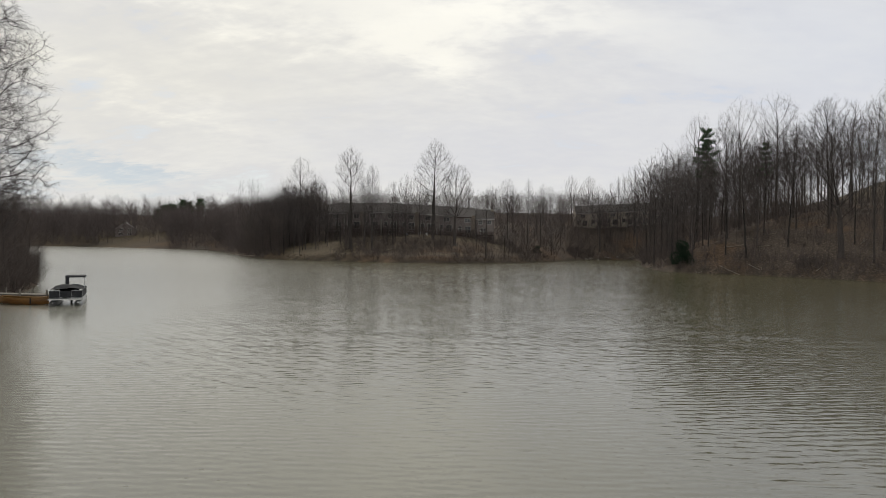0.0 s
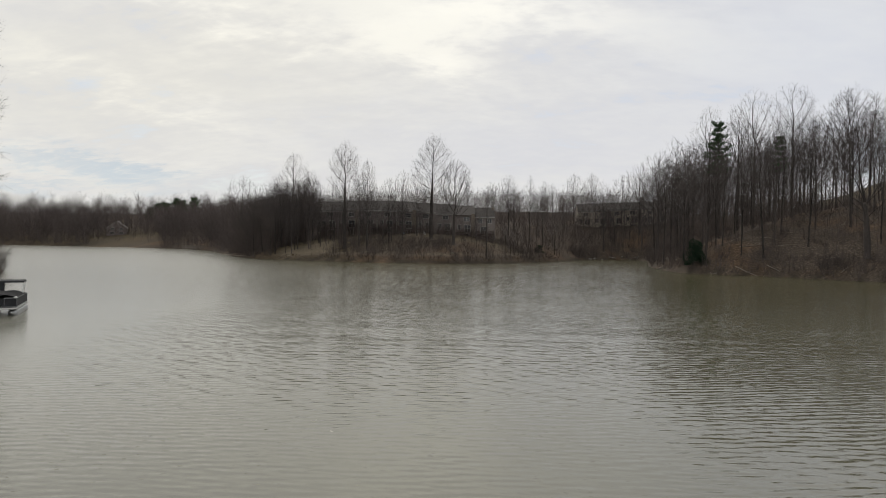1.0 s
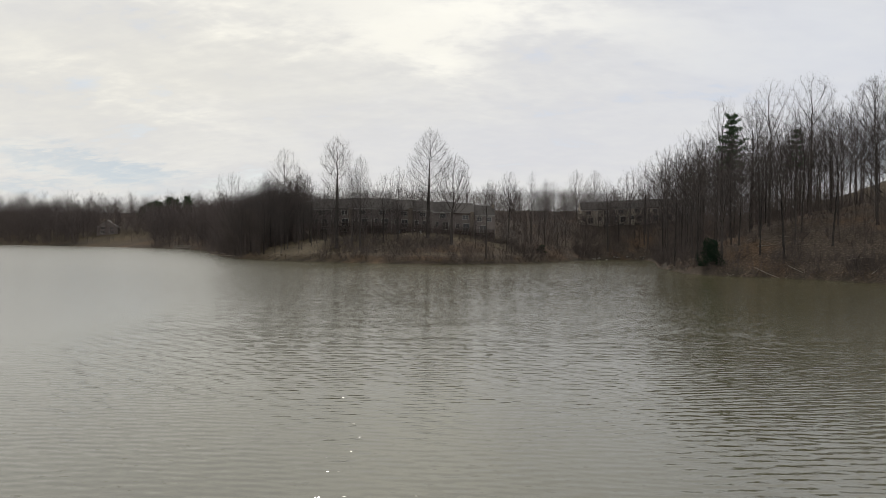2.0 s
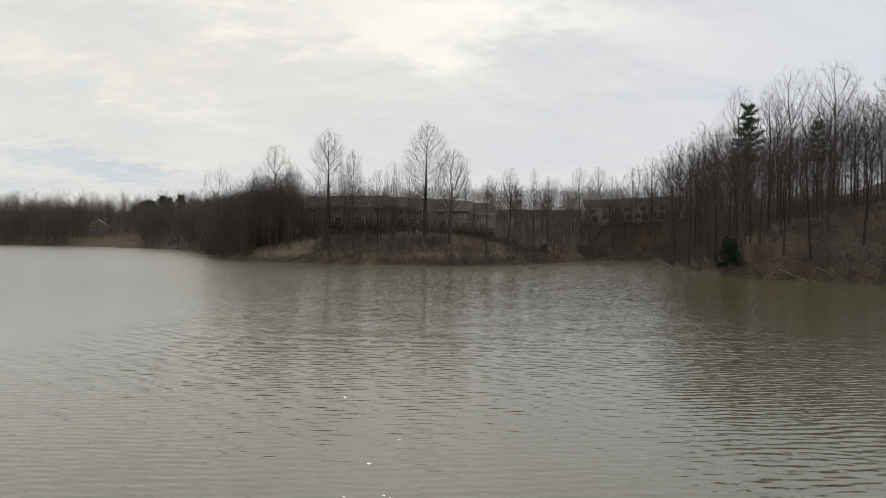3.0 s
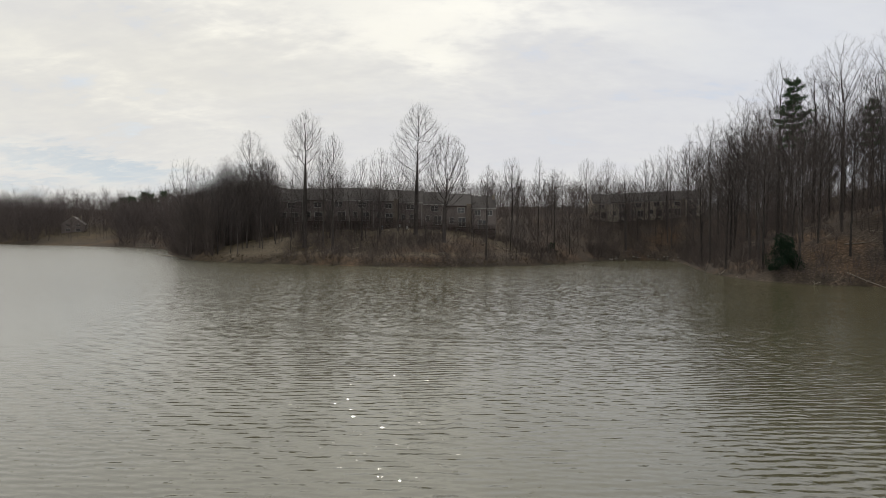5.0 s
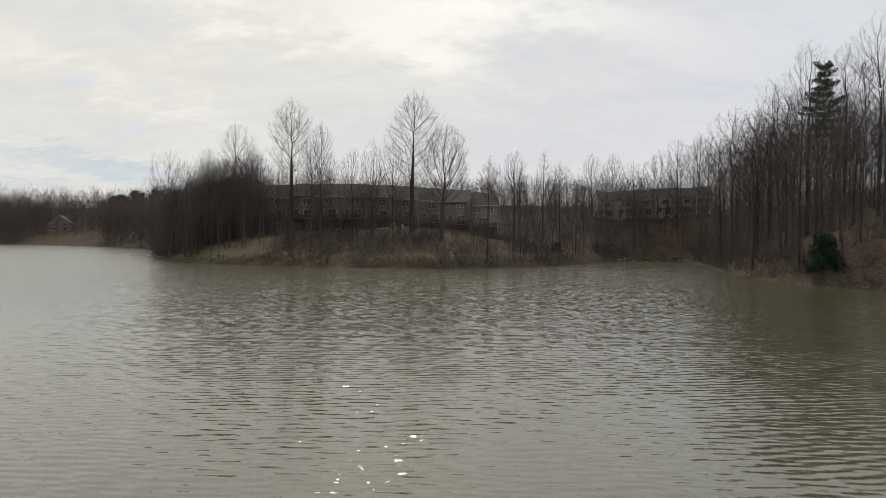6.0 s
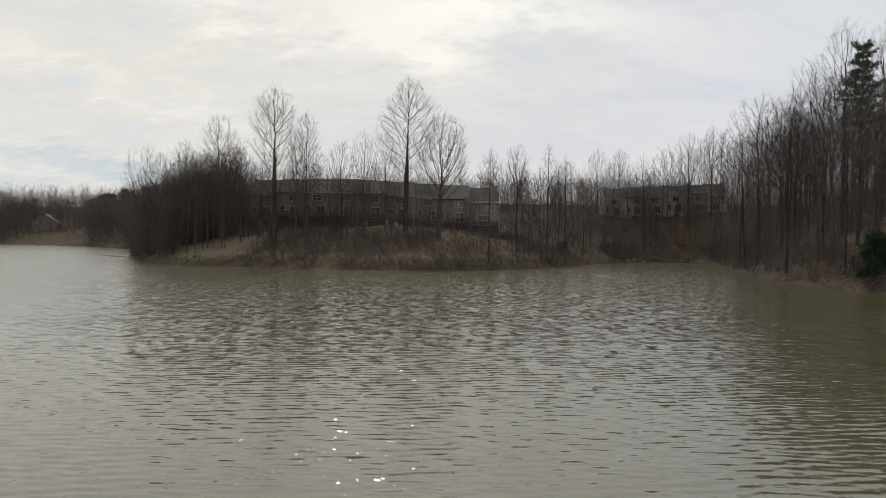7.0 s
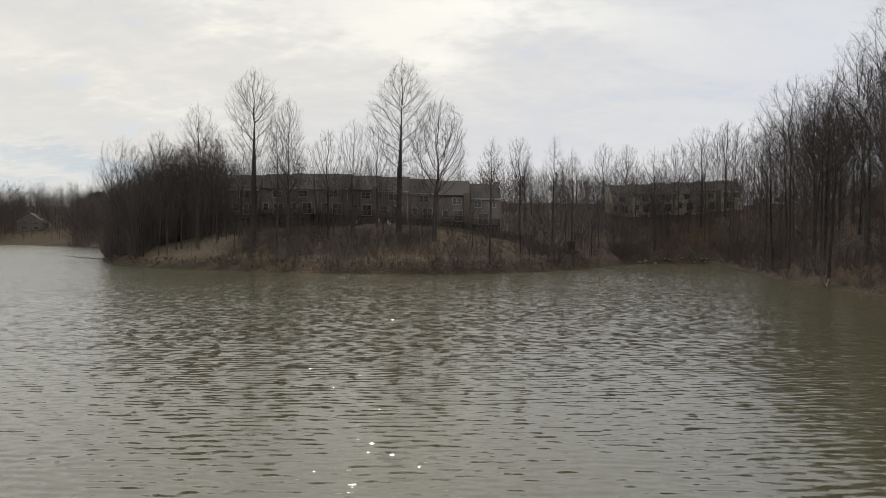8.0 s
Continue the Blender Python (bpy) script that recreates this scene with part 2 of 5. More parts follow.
def water_material():
    m = bpy.data.materials.new("lake_water")
    m.use_nodes = True
    n, l = m.node_tree.nodes, m.node_tree.links
    b = n["Principled BSDF"]
    b.inputs["Roughness"].default_value = 0.06
    b.inputs["IOR"].default_value = 2.1
    b.inputs["Specular IOR Level"].default_value = 0.5
    co = n.new("ShaderNodeTexCoord")

    def tex(scale, stretch, turn, detail, rough=0.5, distortion=0.0):
        mp = n.new("ShaderNodeMapping")
        mp.inputs["Rotation"].default_value = (0, 0, radians(turn))
        mp.inputs["Scale"].default_value = stretch
        l.new(co.outputs["Object"], mp.inputs[0])
        t = n.new("ShaderNodeTexNoise")
        t.inputs["Scale"].default_value, t.inputs["Detail"].default_value = scale, detail
        t.inputs["Roughness"].default_value, t.inputs["Distortion"].default_value = rough, distortion
        l.new(mp.outputs[0], t.inputs["Vector"])
        return t.outputs[0]

    def math2(op, a, c):
        x = n.new("ShaderNodeMath")
        x.operation = op
        for i, v in enumerate((a, c)):
            if isinstance(v, (int, float)):
                x.inputs[i].default_value = v
            else:
                l.new(v, x.inputs[i])
        return x.outputs[0]

    murk = n.new("ShaderNodeValToRGB")
    murk.color_ramp.elements[0].position, murk.color_ramp.elements[0].color = 0.3, (*WATER_DARK, 1)
    murk.color_ramp.elements[1].position, murk.color_ramp.elements[1].color = 0.7, (*WATER_LIGHT, 1)
    l.new(tex(0.02, (1, 1, 1), 0, 3), murk.inputs[0])
    place = n.new("ShaderNodeSeparateXYZ")
    l.new(co.outputs["Object"], place.inputs[0])

    def fade(value, lo, hi, to_lo, to_hi):
        r = n.new("ShaderNodeMapRange")
        r.interpolation_type = "SMOOTHSTEP"
        for k, v in (("From Min", lo), ("From Max", hi), ("To Min", to_lo), ("To Max", to_hi)):
            r.inputs[k].default_value = v
        l.new(value, r.inputs["Value"])
        return r.outputs[0]

    def vec(op, a, c):
        x = n.new("ShaderNodeVectorMath")
        x.operation = op
        for i, v in enumerate((a, c)):
            if isinstance(v, tuple):
                x.inputs[i].default_value = v
            elif op == "SCALE" and i == 1:
                l.new(v, x.inputs["Scale"])
            else:
                l.new(v, x.inputs[i])
        return x.outputs[0]

    def slopes(scale, stretch, turn, detail, size, distortion=0.0):
        t = tex(scale, stretch, turn, detail, 0.5, distortion)
        return vec("MULTIPLY", vec("SUBTRACT", t.node.outputs[1], (0.5, 0.5, 0.5)), (*size, 0.0))

    def train(period, turn, wander, size):
        """One train of wind waves, as a slope across its crests; it comes and goes in patches."""
        mp = n.new("ShaderNodeMapping")
        mp.inputs["Rotation"].default_value = (0, 0, radians(turn))
        mp.inputs["Scale"].default_value = (0.9, 1, 1)
        l.new(co.outputs["Object"], mp.inputs[0])
        t = n.new("ShaderNodeTexWave")
        t.wave_type, t.bands_direction, t.wave_profile = "BANDS", "Y", "SIN"
        for k, v in (("Scale", 0.314 / period), ("Distortion", wander), ("Detail", 1.5), ("Detail Scale", 1.3 / (0.314 / period) * 0.35), ("Detail Roughness", 0.5)):
            t.inputs[k].default_value = v
        l.new(mp.outputs[0], t.inputs["Vector"])
        patch = fade(tex(0.35 / period, (0.5, 1.0, 1), turn, 2), 0.34, 0.66, 0.45, 1.0)
        slope = n.new("ShaderNodeCombineXYZ")
        l.new(math2("MULTIPLY", math2("MULTIPLY", math2("SUBTRACT", t.outputs[1], 0.5), patch), size), slope.inputs[1])
        return slope.outputs[0]

    # wind waves with crests across the view, small ripples on them and a slow swell, given as slopes
    wave = vec("ADD", train(0.44, -7, 4.0, WAVE * 0.46), train(0.31, 9, 4.0, WAVE * 0.34))
    cross = slopes(1.0, (2.4, 6.4, 1), 3, 1, (0.16, WAVE * 0.7), 0.4)
    ripple = slopes(8.5, (0.8, 1.6, 1), 4, 1, (0.12, WAVE * 0.38))
    swell = slopes(0.16, (0.8, 1.5, 1), -20, 1, (0.02, 0.04))
    # waves come in groups, which show from afar
    group = vec("SCALE", slopes(1.0, (2.0, 1.6, 1), 0, 1, (0.08, 0.52)), fade(place.outputs[1], 60.0, 125.0, 0.15, 1.0))
    both = vec("ADD", vec("ADD", wave, cross), vec("ADD", ripple, vec("ADD", swell, group)))
    # gusts ruffle some stretches more than others; the start lies in the lee of the dam, the western arm in that of the point
    gust = fade(tex(0.035, (1, 0.6, 1), 20, 3), 0.36, 0.62, 0.7, 1.0)
    wind = math2("MULTIPLY", gust, fade(place.outputs[1], 0.0, 75.0, 0.5, 1.0))
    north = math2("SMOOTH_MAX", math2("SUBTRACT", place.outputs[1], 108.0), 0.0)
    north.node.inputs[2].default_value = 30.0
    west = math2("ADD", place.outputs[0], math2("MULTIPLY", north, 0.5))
    # the western arm's brighter sky reflection is painted in as a paler water colour
    sky_sheen = n.new("ShaderNodeMix")
    sky_sheen.data_type = "RGBA"
    l.new(fade(west, -30.0, 8.0, 1.0, 0.0), sky_sheen.inputs["Factor"])
    l.new(murk.outputs[0], sky_sheen.inputs["A"])
    sky_sheen.inputs["B"].default_value = (0.150, 0.147, 0.116, 1)
    l.new(sky_sheen.outputs["Result"], b.inputs["Base Color"])
    wind = math2("MULTIPLY", wind, fade(west, -26.0, -8.0, 0.22, 1.0))
    both = vec("SCALE", both, wind)
    # a few steep crests, which catch the sun
    crest = fade(tex(3.4, (1.0, 1.7, 1), -5, 2, 0.6), 0.628, 0.725, 0.0, -0.36)
    peak = n.new("ShaderNodeCombineXYZ")
    l.new(math2("MULTIPLY", crest, wind), peak.inputs[1])
    l.new(math2("MULTIPLY", math2("MULTIPLY", crest, wind), math2("MULTIPLY", math2("SUBTRACT", tex(1.1, (1, 1, 1), 30, 1), 0.5), 2.2)), peak.inputs[0])
    total = vec("ADD", vec("ADD", both, peak.outputs[0]), (0.0, 0.0, 1.0))
    l.new(vec("NORMALIZE", total, (0, 0, 0)), b.inputs["Normal"])
    # towards the far shore the ripples are steeper and too small to make out
    l.new(math2("ADD", fade(place.outputs[1], 95.0, 170.0, 0.12, 0.16), fade(west, -34.0, 2.0, 0.095, 0.0)), b.inputs["Roughness"])
    return m


WATER_DARK, WATER_LIGHT, WAVE = (0.070, 0.066, 0.032), (0.086, 0.081, 0.042), 0.36

# ---- shaping helpers ----


def part(name, bm, mat, parent=None, label=""):
    """Links a bmesh as one mesh object, under a thing or a part if one is given."""
    me = bpy.data.meshes.new(name)
    bm.to_mesh(me)
    bm.free()
    me.materials.append(mat)
    ob = new(name, me)
    ob.parent = parent
    if label:
        ob["label"] = label
    return ob


def mesh_np(name, verts, tris, mat, parent=None, smooth=False):
    """The same from numpy arrays of vertices and triangles."""
    verts, tris = np.asarray(verts, dtype=np.float32), np.asarray(tris, dtype=np.int32)
    me = bpy.data.meshes.new(name)
    me.vertices.add(len(verts))
    me.vertices.foreach_set("co", verts.ravel())
    me.loops.add(tris.size)
    me.loops.foreach_set("vertex_index", tris.ravel())
    me.polygons.add(len(tris))
    me.polygons.foreach_set("loop_start", np.arange(0, tris.size, 3, dtype=np.int32))
    me.polygons.foreach_set("use_smooth", np.full(len(tris), smooth))
    me.update(calc_edges=True)
    me.materials.append(mat)
    ob = new(name, me)
    ob.parent = parent
    return ob


def empty(name, m=None, **tags):
    ob = new(name)
    if m is not None:
        ob.matrix_world = m
    return tagged(ob, **tags)


def box(bm, x0, x1, y0, y1, z0, z1, bevel=0.0):
    made = bmesh.ops.create_cube(bm, size=1.0, matrix=Matrix.LocRotScale(((x0 + x1) / 2, (y0 + y1) / 2, (z0 + z1) / 2), None, (x1 - x0, y1 - y0, z1 - z0)))
    if bevel:
        edges = list({e for v in made["verts"] for e in v.link_edges})
        bmesh.ops.bevel(bm, geom=edges, offset=bevel, segments=2, affect="EDGES", profile=0.5)
    return bm


def boxes(*dims, bevel=0.0):
    bm = bmesh.new()
    for d in dims:
        box(bm, *d, bevel=bevel)
    return bm


def rod(bm, a, b, r0, r1=None, sides=8):
    a, b = Vector(a), Vector(b)
    turn = (b - a).to_track_quat("Z", "Y").to_matrix().to_4x4()
    bmesh.ops.create_cone(bm, cap_ends=True, segments=sides, radius1=r0, radius2=r0 if r1 is None else r1, depth=(b - a).length,
                          matrix=Matrix.Translation((a + b) / 2) @ turn)
    return bm


def prism(bm, outline, axis_from, axis_to, across="x"):
    """A solid with the outline (u, z) swept along one axis."""
    rings = []
    for s in (axis_from, axis_to):
        rings.append([bm.verts.new((s, u, z) if across == "x" else (u, s, z)) for u, z in outline])
    k = len(outline)
    for i in range(k):
        bm.faces.new((rings[0][i], rings[0][(i + 1) % k], rings[1][(i + 1) % k], rings[1][i]))
    bm.faces.new(rings[0][::-1])
    bm.faces.new(rings[1])
    bmesh.ops.recalc_face_normals(bm, faces=bm.faces[:])
    return bm


# ---- the lake's outline and the lie of the land ----
LAKE = [(-28, -60), (-31, 10), (-36, 40), (-39, 56), (-45, 72), (-57, 92), (-72.5, 116), (-90, 137), (-130, 172), (-240, 270), (-300, 330), (-305, 375),
        (-262, 394), (-190, 370), (-160, 354), (-135, 339), (-117, 322), (-98, 290), (-82, 252), (-60, 206), (-45, 188), (-27, 179),
        (-10, 174), (3, 174), (13, 179), (22, 186.5), (32, 200), (40, 213), (48, 225), (57, 233), (66, 235), (69, 229), (65, 211), (58, 188),
        (52, 168), (49.5, 152), (49, 140), (54, 133.5), (61, 130), (71, 115), (97, 88), (122, 55), (125, -60), (50, -130)]


def smooth_outline(points, steps=5):
    p, out = np.array(points, dtype=float), []
    k = len(p)
    for i in range(k):
        a, b, c, d = p[i - 1], p[i], p[(i + 1) % k], p[(i + 2) % k]
        for s in range(steps):
            t = s / steps
            out.append(0.5 * (2 * b + (c - a) * t + (2 * a - 5 * b + 4 * c - d) * t * t + (3 * b - a - 3 * c + d) * t ** 3))
    return np.array(out)


SHORE = smooth_outline(LAKE)


def shore_distance(x, y):
    """Metres to the waterline, negative over the lake."""
    x, y = np.atleast_1d(np.asarray(x, float)), np.atleast_1d(np.asarray(y, float))
    best, inside = np.full(x.shape, 1e9), np.zeros(x.shape, bool)
    for (ax, ay), (bx, by) in zip(SHORE, np.roll(SHORE, -1, axis=0)):
        dx, dy = bx - ax, by - ay
        t = np.clip(((x - ax) * dx + (y - ay) * dy) / (dx * dx + dy * dy + 1e-9), 0, 1)
        best = np.minimum(best, (x - ax - t * dx) ** 2 + (y - ay - t * dy) ** 2)
        if by != ay:
            inside ^= ((ay > y) != (by > y)) & (x < (bx - ax) * (y - ay) / (by - ay) + ax)
    d = np.sqrt(best)
    return np.where(inside, -d, d)


# x, y, height gained, over what distance from the water, reach
HILLS = [(-10, 215, 9.6, 22, 42), (95, 150, 21.5, 36, 42), (66, 265, 20, 24, 32), (-200, 440, 17, 80, 90), (-72, 60, 9, 26, 50),
         (-75, 280, 14, 38, 40), (0, 330, 15, 40, 60), (130, 60, 20, 40, 60)]


def land(x, y):
    x, y = np.atleast_1d(np.asarray(x, float)), np.atleast_1d(np.asarray(y, float))
    d = shore_distance(x, y)
    wsum, rise = np.full(x.shape, 1e-4), np.full(x.shape, 1e-4) * 14 * (1 - np.exp(-np.maximum(d, 0) / 90))
    for hx, hy, top, length, reach in HILLS:
        w = np.exp(-((x - hx) ** 2 + (y - hy) ** 2) / (2 * reach * reach))
        wsum = wsum + w
        rise = rise + w * top * (1 - np.exp(-np.maximum(d, 0) / length))
    h = rise / wsum + 0.45 * (1 - np.exp(-np.maximum(d, 0) / 0.7))
    rough = np.sin(x * 0.31 + 1.7 * np.sin(y * 0.17)) * np.cos(y * 0.27 + 1.3 * np.sin(x * 0.13))
    h = h + rough * 0.35 * np.clip(d / 8, 0, 1)
    back = np.clip((y - 290) / 280, 0, 1)
    h = h + np.where(d > 30, np.where(x < -60, 10, 15) * back * back * (3 - 2 * back) * np.clip((d - 30) / 80, 0, 1), 0)
    h = h + 56 * np.exp(-(((x - 470) / 120) ** 2 + ((y - 560) / 150) ** 2))
    return np.where(d > 0, h, np.maximum(-3.0, d * 0.35) - 0.02)


def ground_at(x, y):
    return float(land(x, y)[0])


def stretch_axis(lo, hi, step, far_lo, far_hi):
    mid = np.arange(lo, hi + step / 2, step)
    out = []
    for end, sign in ((far_hi, 1), (far_lo, -1)):
        v, s, side = (hi if sign > 0 else lo), step, []
        while abs(v) < abs(end):
            s *= 1.35
            v += sign * s
            side.append(v)
        out.append(side)
    return np.array(out[1][::-1] + list(mid) + out[0])


def build_ground():
    gx, gy = stretch_axis(-130, 150, 2.0, -2600, 2600), stretch_axis(20, 300, 2.0, -2600, 3200)
    xx, yy = np.meshgrid(gx, gy)
    x, y = xx.ravel(), yy.ravel()
    z = land(x, y)
    d = shore_distance(x, y)
    nx, ny = len(gx), len(gy)
    i = (np.arange(ny - 1)[:, None] * nx + np.arange(nx - 1)[None, :]).ravel()
    tris = np.concatenate([np.stack([i, i + 1, i + nx + 1], 1), np.stack([i, i + nx + 1, i + nx], 1)])
    ob = mesh_np("ground", np.stack([x, y, z], 1), tris, ground_material(), smooth=True)
    # kinds of cover: grass on the slope below the houses and at the far shore, mud at the waterline, a trodden shore path
    bump = 0.5 + 0.5 * np.sin(x * 0.21 + 2 * np.sin(y * 0.11))
    lawn = np.exp(-(((x + 30) / 20) ** 2 + ((y - 196) / 13) ** 2)) * 1.5 + np.exp(-(((x - 10) / 16) ** 2 + ((y - 199) / 7) ** 2))
    lawn = lawn + 1.4 * np.exp(-(((x + 205) / 48) ** 2 + ((y - 408) / 36) ** 2)) + np.where(y > 203, 1, 0) * np.where((y < 216) & (np.abs(x + 10) < 32), 0.8, 0)
    lawn = lawn + 2 * np.exp(-(((x - 430) / 150) ** 2 + ((y - 560) / 170) ** 2))
    mud = np.clip(1.3 - np.abs(d) / 0.9, 0, 1)
    path = np.clip(1.4 - np.abs(d - 4.6) / 0.8, 0, 1) * ((x > -46) & (x < 30) & (y > 150) & (y < 205)) * (0.4 + 0.5 * bump)
    tan = np.exp(-(((x + 38) / 8) ** 4 + ((y - 192) / 7) ** 4)) * (0.6 + 0.3 * bump)
    path = np.maximum(path, np.where(d > 1.5, tan, 0))
    col = np.stack([np.clip(lawn, 0, 1), mud, path, np.ones_like(x)], 1).astype(np.float32)
    layer = ob.data.color_attributes.new("cover", "FLOAT_COLOR", "POINT")
    layer.data.foreach_set("color", col.ravel())
    tagged(ob, "leaf-strewn sloping ground with dull winter grass round a lake", "ground", kind="structure")


build_ground()


def build_water():
    bm = bmesh.new()
    q = [bm.verts.new(c) for c in ((-420, -180, 0), (180, -180, 0), (180, 460, 0), (-420, 460, 0))]
    bm.faces.new(q)
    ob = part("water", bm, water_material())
    tagged(ob, "calm grey-green lake water with fine wind ripples", "lake", kind="structure")


build_water()

# ---- trees ----


def unit(v):
    return v / (np.linalg.norm(v) + 1e-9)


def tube(V, F, pts, radii, sides, closed=True):
    """Adds a tapering limb to lists of vertices and triangles; closed: it ends in a point."""
    start = sum(len(v) for v in V)
    ang = np.arange(sides) * 2 * math.pi / sides
    k, rings = len(pts), []
    full = k - 1 if closed else k
    for i in range(full):
        d = unit(pts[min(i + 1, k - 1)] - pts[max(i - 1, 0)])
        ref = np.array((1.0, 0, 0)) if abs(d[0]) < 0.8 else np.array((0, 1.0, 0))
        u = unit(np.cross(d, ref))
        w = np.cross(d, u)
        rings.append(pts[i] + radii[i] * (np.cos(ang)[:, None] * u + np.sin(ang)[:, None] * w))
    V.append(np.concatenate(rings + ([pts[-1][None]] if closed else [])))
    f, s = [], np.arange(sides)
    t = (s + 1) % sides
    for i in range(full - 1):
        a, b = start + i * sides, start + (i + 1) * sides
        f += [np.stack([a + s, a + t, b + t], 1), np.stack([a + s, b + t, b + s], 1)]
    if closed:
        a = start + (full - 1) * sides
        f.append(np.stack([a + s, a + t, np.full(sides, a + sides)], 1))
    F.append(np.concatenate(f))


def cones(base, tip, radius):
    """Many three-sided spikes at once."""
    d = tip - base
    d = d / (np.linalg.norm(d, axis=1, keepdims=True) + 1e-9)
    ref = np.where(np.abs(d[:, :1]) < 0.8, np.array([[1.0, 0, 0]]), np.array([[0, 1.0, 0]]))
    u = np.cross(d, ref)
    u /= np.linalg.norm(u, axis=1, keepdims=True)
    w = np.cross(d, u)
    r = np.asarray(radius).reshape(-1, 1)
    v = [base + r * (math.cos(a) * u + math.sin(a) * w) for a in (0, 2.094, 4.189)] + [tip]
    n = len(base)
    V = np.stack(v, 1).reshape(-1, 3)
    i = np.arange(n)[:, None] * 4
    F = np.concatenate([i + np.array([[a, b, 3]]) for a, b in ((0, 1), (1, 2), (2, 0))])
    return V, F


def pack(V, F):
    return np.concatenate(V), np.concatenate(F)


def join(a, b):
    return np.concatenate([a[0], b[0]]), np.concatenate([a[1], b[1] + len(a[0])])


def grow(seed, H, r, bare, spread, lead=0.6, lift=0.8, points=420, twig=0.0175, lean=0.0, low=0, peak=0.5, droop=0.0, tuft=2, fine=0.018, subs=1):
    """A bare winter tree. Limbs spread from the trunk into a lumpy crown until every part of it is reached, and thicken with what they bear.
    bare: clear part of the trunk; lead: how far the trunk goes on through the crown; lift: how steeply the limbs rise; peak: where the crown is widest."""
    g = np.random.default_rng(seed)
    step = fine * H
    R = spread * H

    def rise(rho):
        return lift * rho * (0.75 + 0.25 * np.minimum(rho / R, 1.5))

    top = (bare + lead * (1 - bare)) * H
    n0 = max(int(top / step), 4)
    z0 = np.linspace(0, top, n0)
    sway = np.cumsum(np.cumsum(g.normal(0, 0.022, (n0, 2)), axis=0), axis=0) * step * step / H * 3.0
    sway += g.normal(0, 0.0012, (n0, 2)) * H * (z0 > 0)[:, None]
    axis = np.stack([sway[:, 0] + lean * H * (z0 / H) ** 1.6, sway[:, 1], z0], 1)

    def centre(z):
        return np.stack([np.interp(z, z0, axis[:, 0]) + lean * np.maximum(z - top, 0), np.interp(z, z0, axis[:, 1])], -1)

    # the places that twigs must reach, more of them towards the outside
    u = g.uniform(0, 1, points) ** 0.92
    a = g.uniform(0, 6.283, points)
    ph = g.uniform(0, 6.283, 4)
    f = np.where(u < peak, np.sqrt(np.maximum(1 - ((peak - u) / peak) ** 2, 0)) * 0.88 + 0.12, np.maximum(1 - ((u - peak) / (1 - peak)) ** 2, 0) ** 0.62)
    lump = 1 + 0.20 * np.sin(2 * a + ph[0] + 5 * u) + 0.15 * np.sin(3 * a + ph[1] - 8 * u) + 0.10 * np.sin(5 * a + ph[2] + 11 * u)
    rho = R * f * lump * g.uniform(0.02, 1, points) ** 0.42
    zz = (bare + (1 - bare) * u) * H * (1 + 0.02 * np.sin(3 * a + ph[3]))
    P = np.concatenate([centre(zz) + np.stack([np.cos(a), np.sin(a)], 1) * rho[:, None], zz[:, None]], 1)
    # most of them gather round the ends of the larger limbs
    limbs = P[g.integers(0, points, max(points // 42, 9))]
    pull = g.uniform(0, 1, (points, 1)) < 0.5
    own = limbs[np.linalg.norm(P[:, None] - limbs[None], axis=2).argmin(1)]
    P = np.where(pull, own + (P - own) * 0.7, P)
    if low:
        s = np.repeat(bare * g.uniform(0.45, 1.0, low) * H, 9)
        al = np.repeat(np.arange(low) * 2.4 + g.uniform(-0.5, 0.5, low), 9) + g.normal(0, 0.16, low * 9)
        rl = np.repeat(g.uniform(0.5, 1.05, low), 9) * R * g.uniform(0.2, 1.0, low * 9)
        P = np.concatenate([P, np.concatenate([centre(s) + np.stack([np.cos(al), np.sin(al)], 1) * rl[:, None],
                                               (s + rise(rl) * 0.7 + g.normal(0, 0.016 * H, low * 9))[:, None]], 1)])
    # growth runs in a space in which rising limbs lie level
    P[:, 2] -= rise(np.linalg.norm(P[:, :2] - centre(P[:, 2]), axis=1))
    P[:, 2] = np.maximum(P[:, 2], 0.8 * bare * H)
    cap = 14000
    pos, par, kids = np.zeros((cap, 3)), np.full(cap, -1), np.zeros(cap, int)
    pos[:n0], par[1:n0], kids[:n0 - 1] = axis, np.arange(n0 - 1), 1
    N = n0
    dist = np.linalg.norm(P[:, None] - pos[None, :N], axis=2)
    bears = g.uniform(0, 1, n0) < 0.38
    bears[-2:] = True
    dist[:, :n0][:, ~bears] = 1e6
    near, nd = dist.argmin(1), dist.min(1)
    alive = np.ones(len(P), bool)
    for _ in range(110):
        if not alive.any() or N > cap - 1500:
            break
        src = near[alive]
        vec = P[alive] - pos[src]
        vec /= np.linalg.norm(vec, axis=1, keepdims=True) + 1e-9
        idx, inv = np.unique(src, return_inverse=True)
        acc = np.zeros((len(idx), 3))
        np.add.at(acc, inv, vec)
        acc /= np.linalg.norm(acc, axis=1, keepdims=True) + 1e-9
        along = pos[idx] - pos[np.maximum(par[idx], 0)]
        along /= np.linalg.norm(along, axis=1, keepdims=True) + 1e-9
        side = (idx >= n0)[:, None] * 0.45
        d = acc + along * side + g.normal(0, 0.16, (len(idx), 3))
        d /= np.linalg.norm(d, axis=1, keepdims=True)
        ok = kids[idx] < np.where(idx < n0, 4, 3)
        alive[np.isin(near, idx[~ok])] = False
        if not ok.any():
            break
        idx, d = idx[ok], d[ok]
        k = len(idx)
        pos[N:N + k], par[N:N + k] = pos[idx] + d * step, idx
        np.add.at(kids, idx, 1)
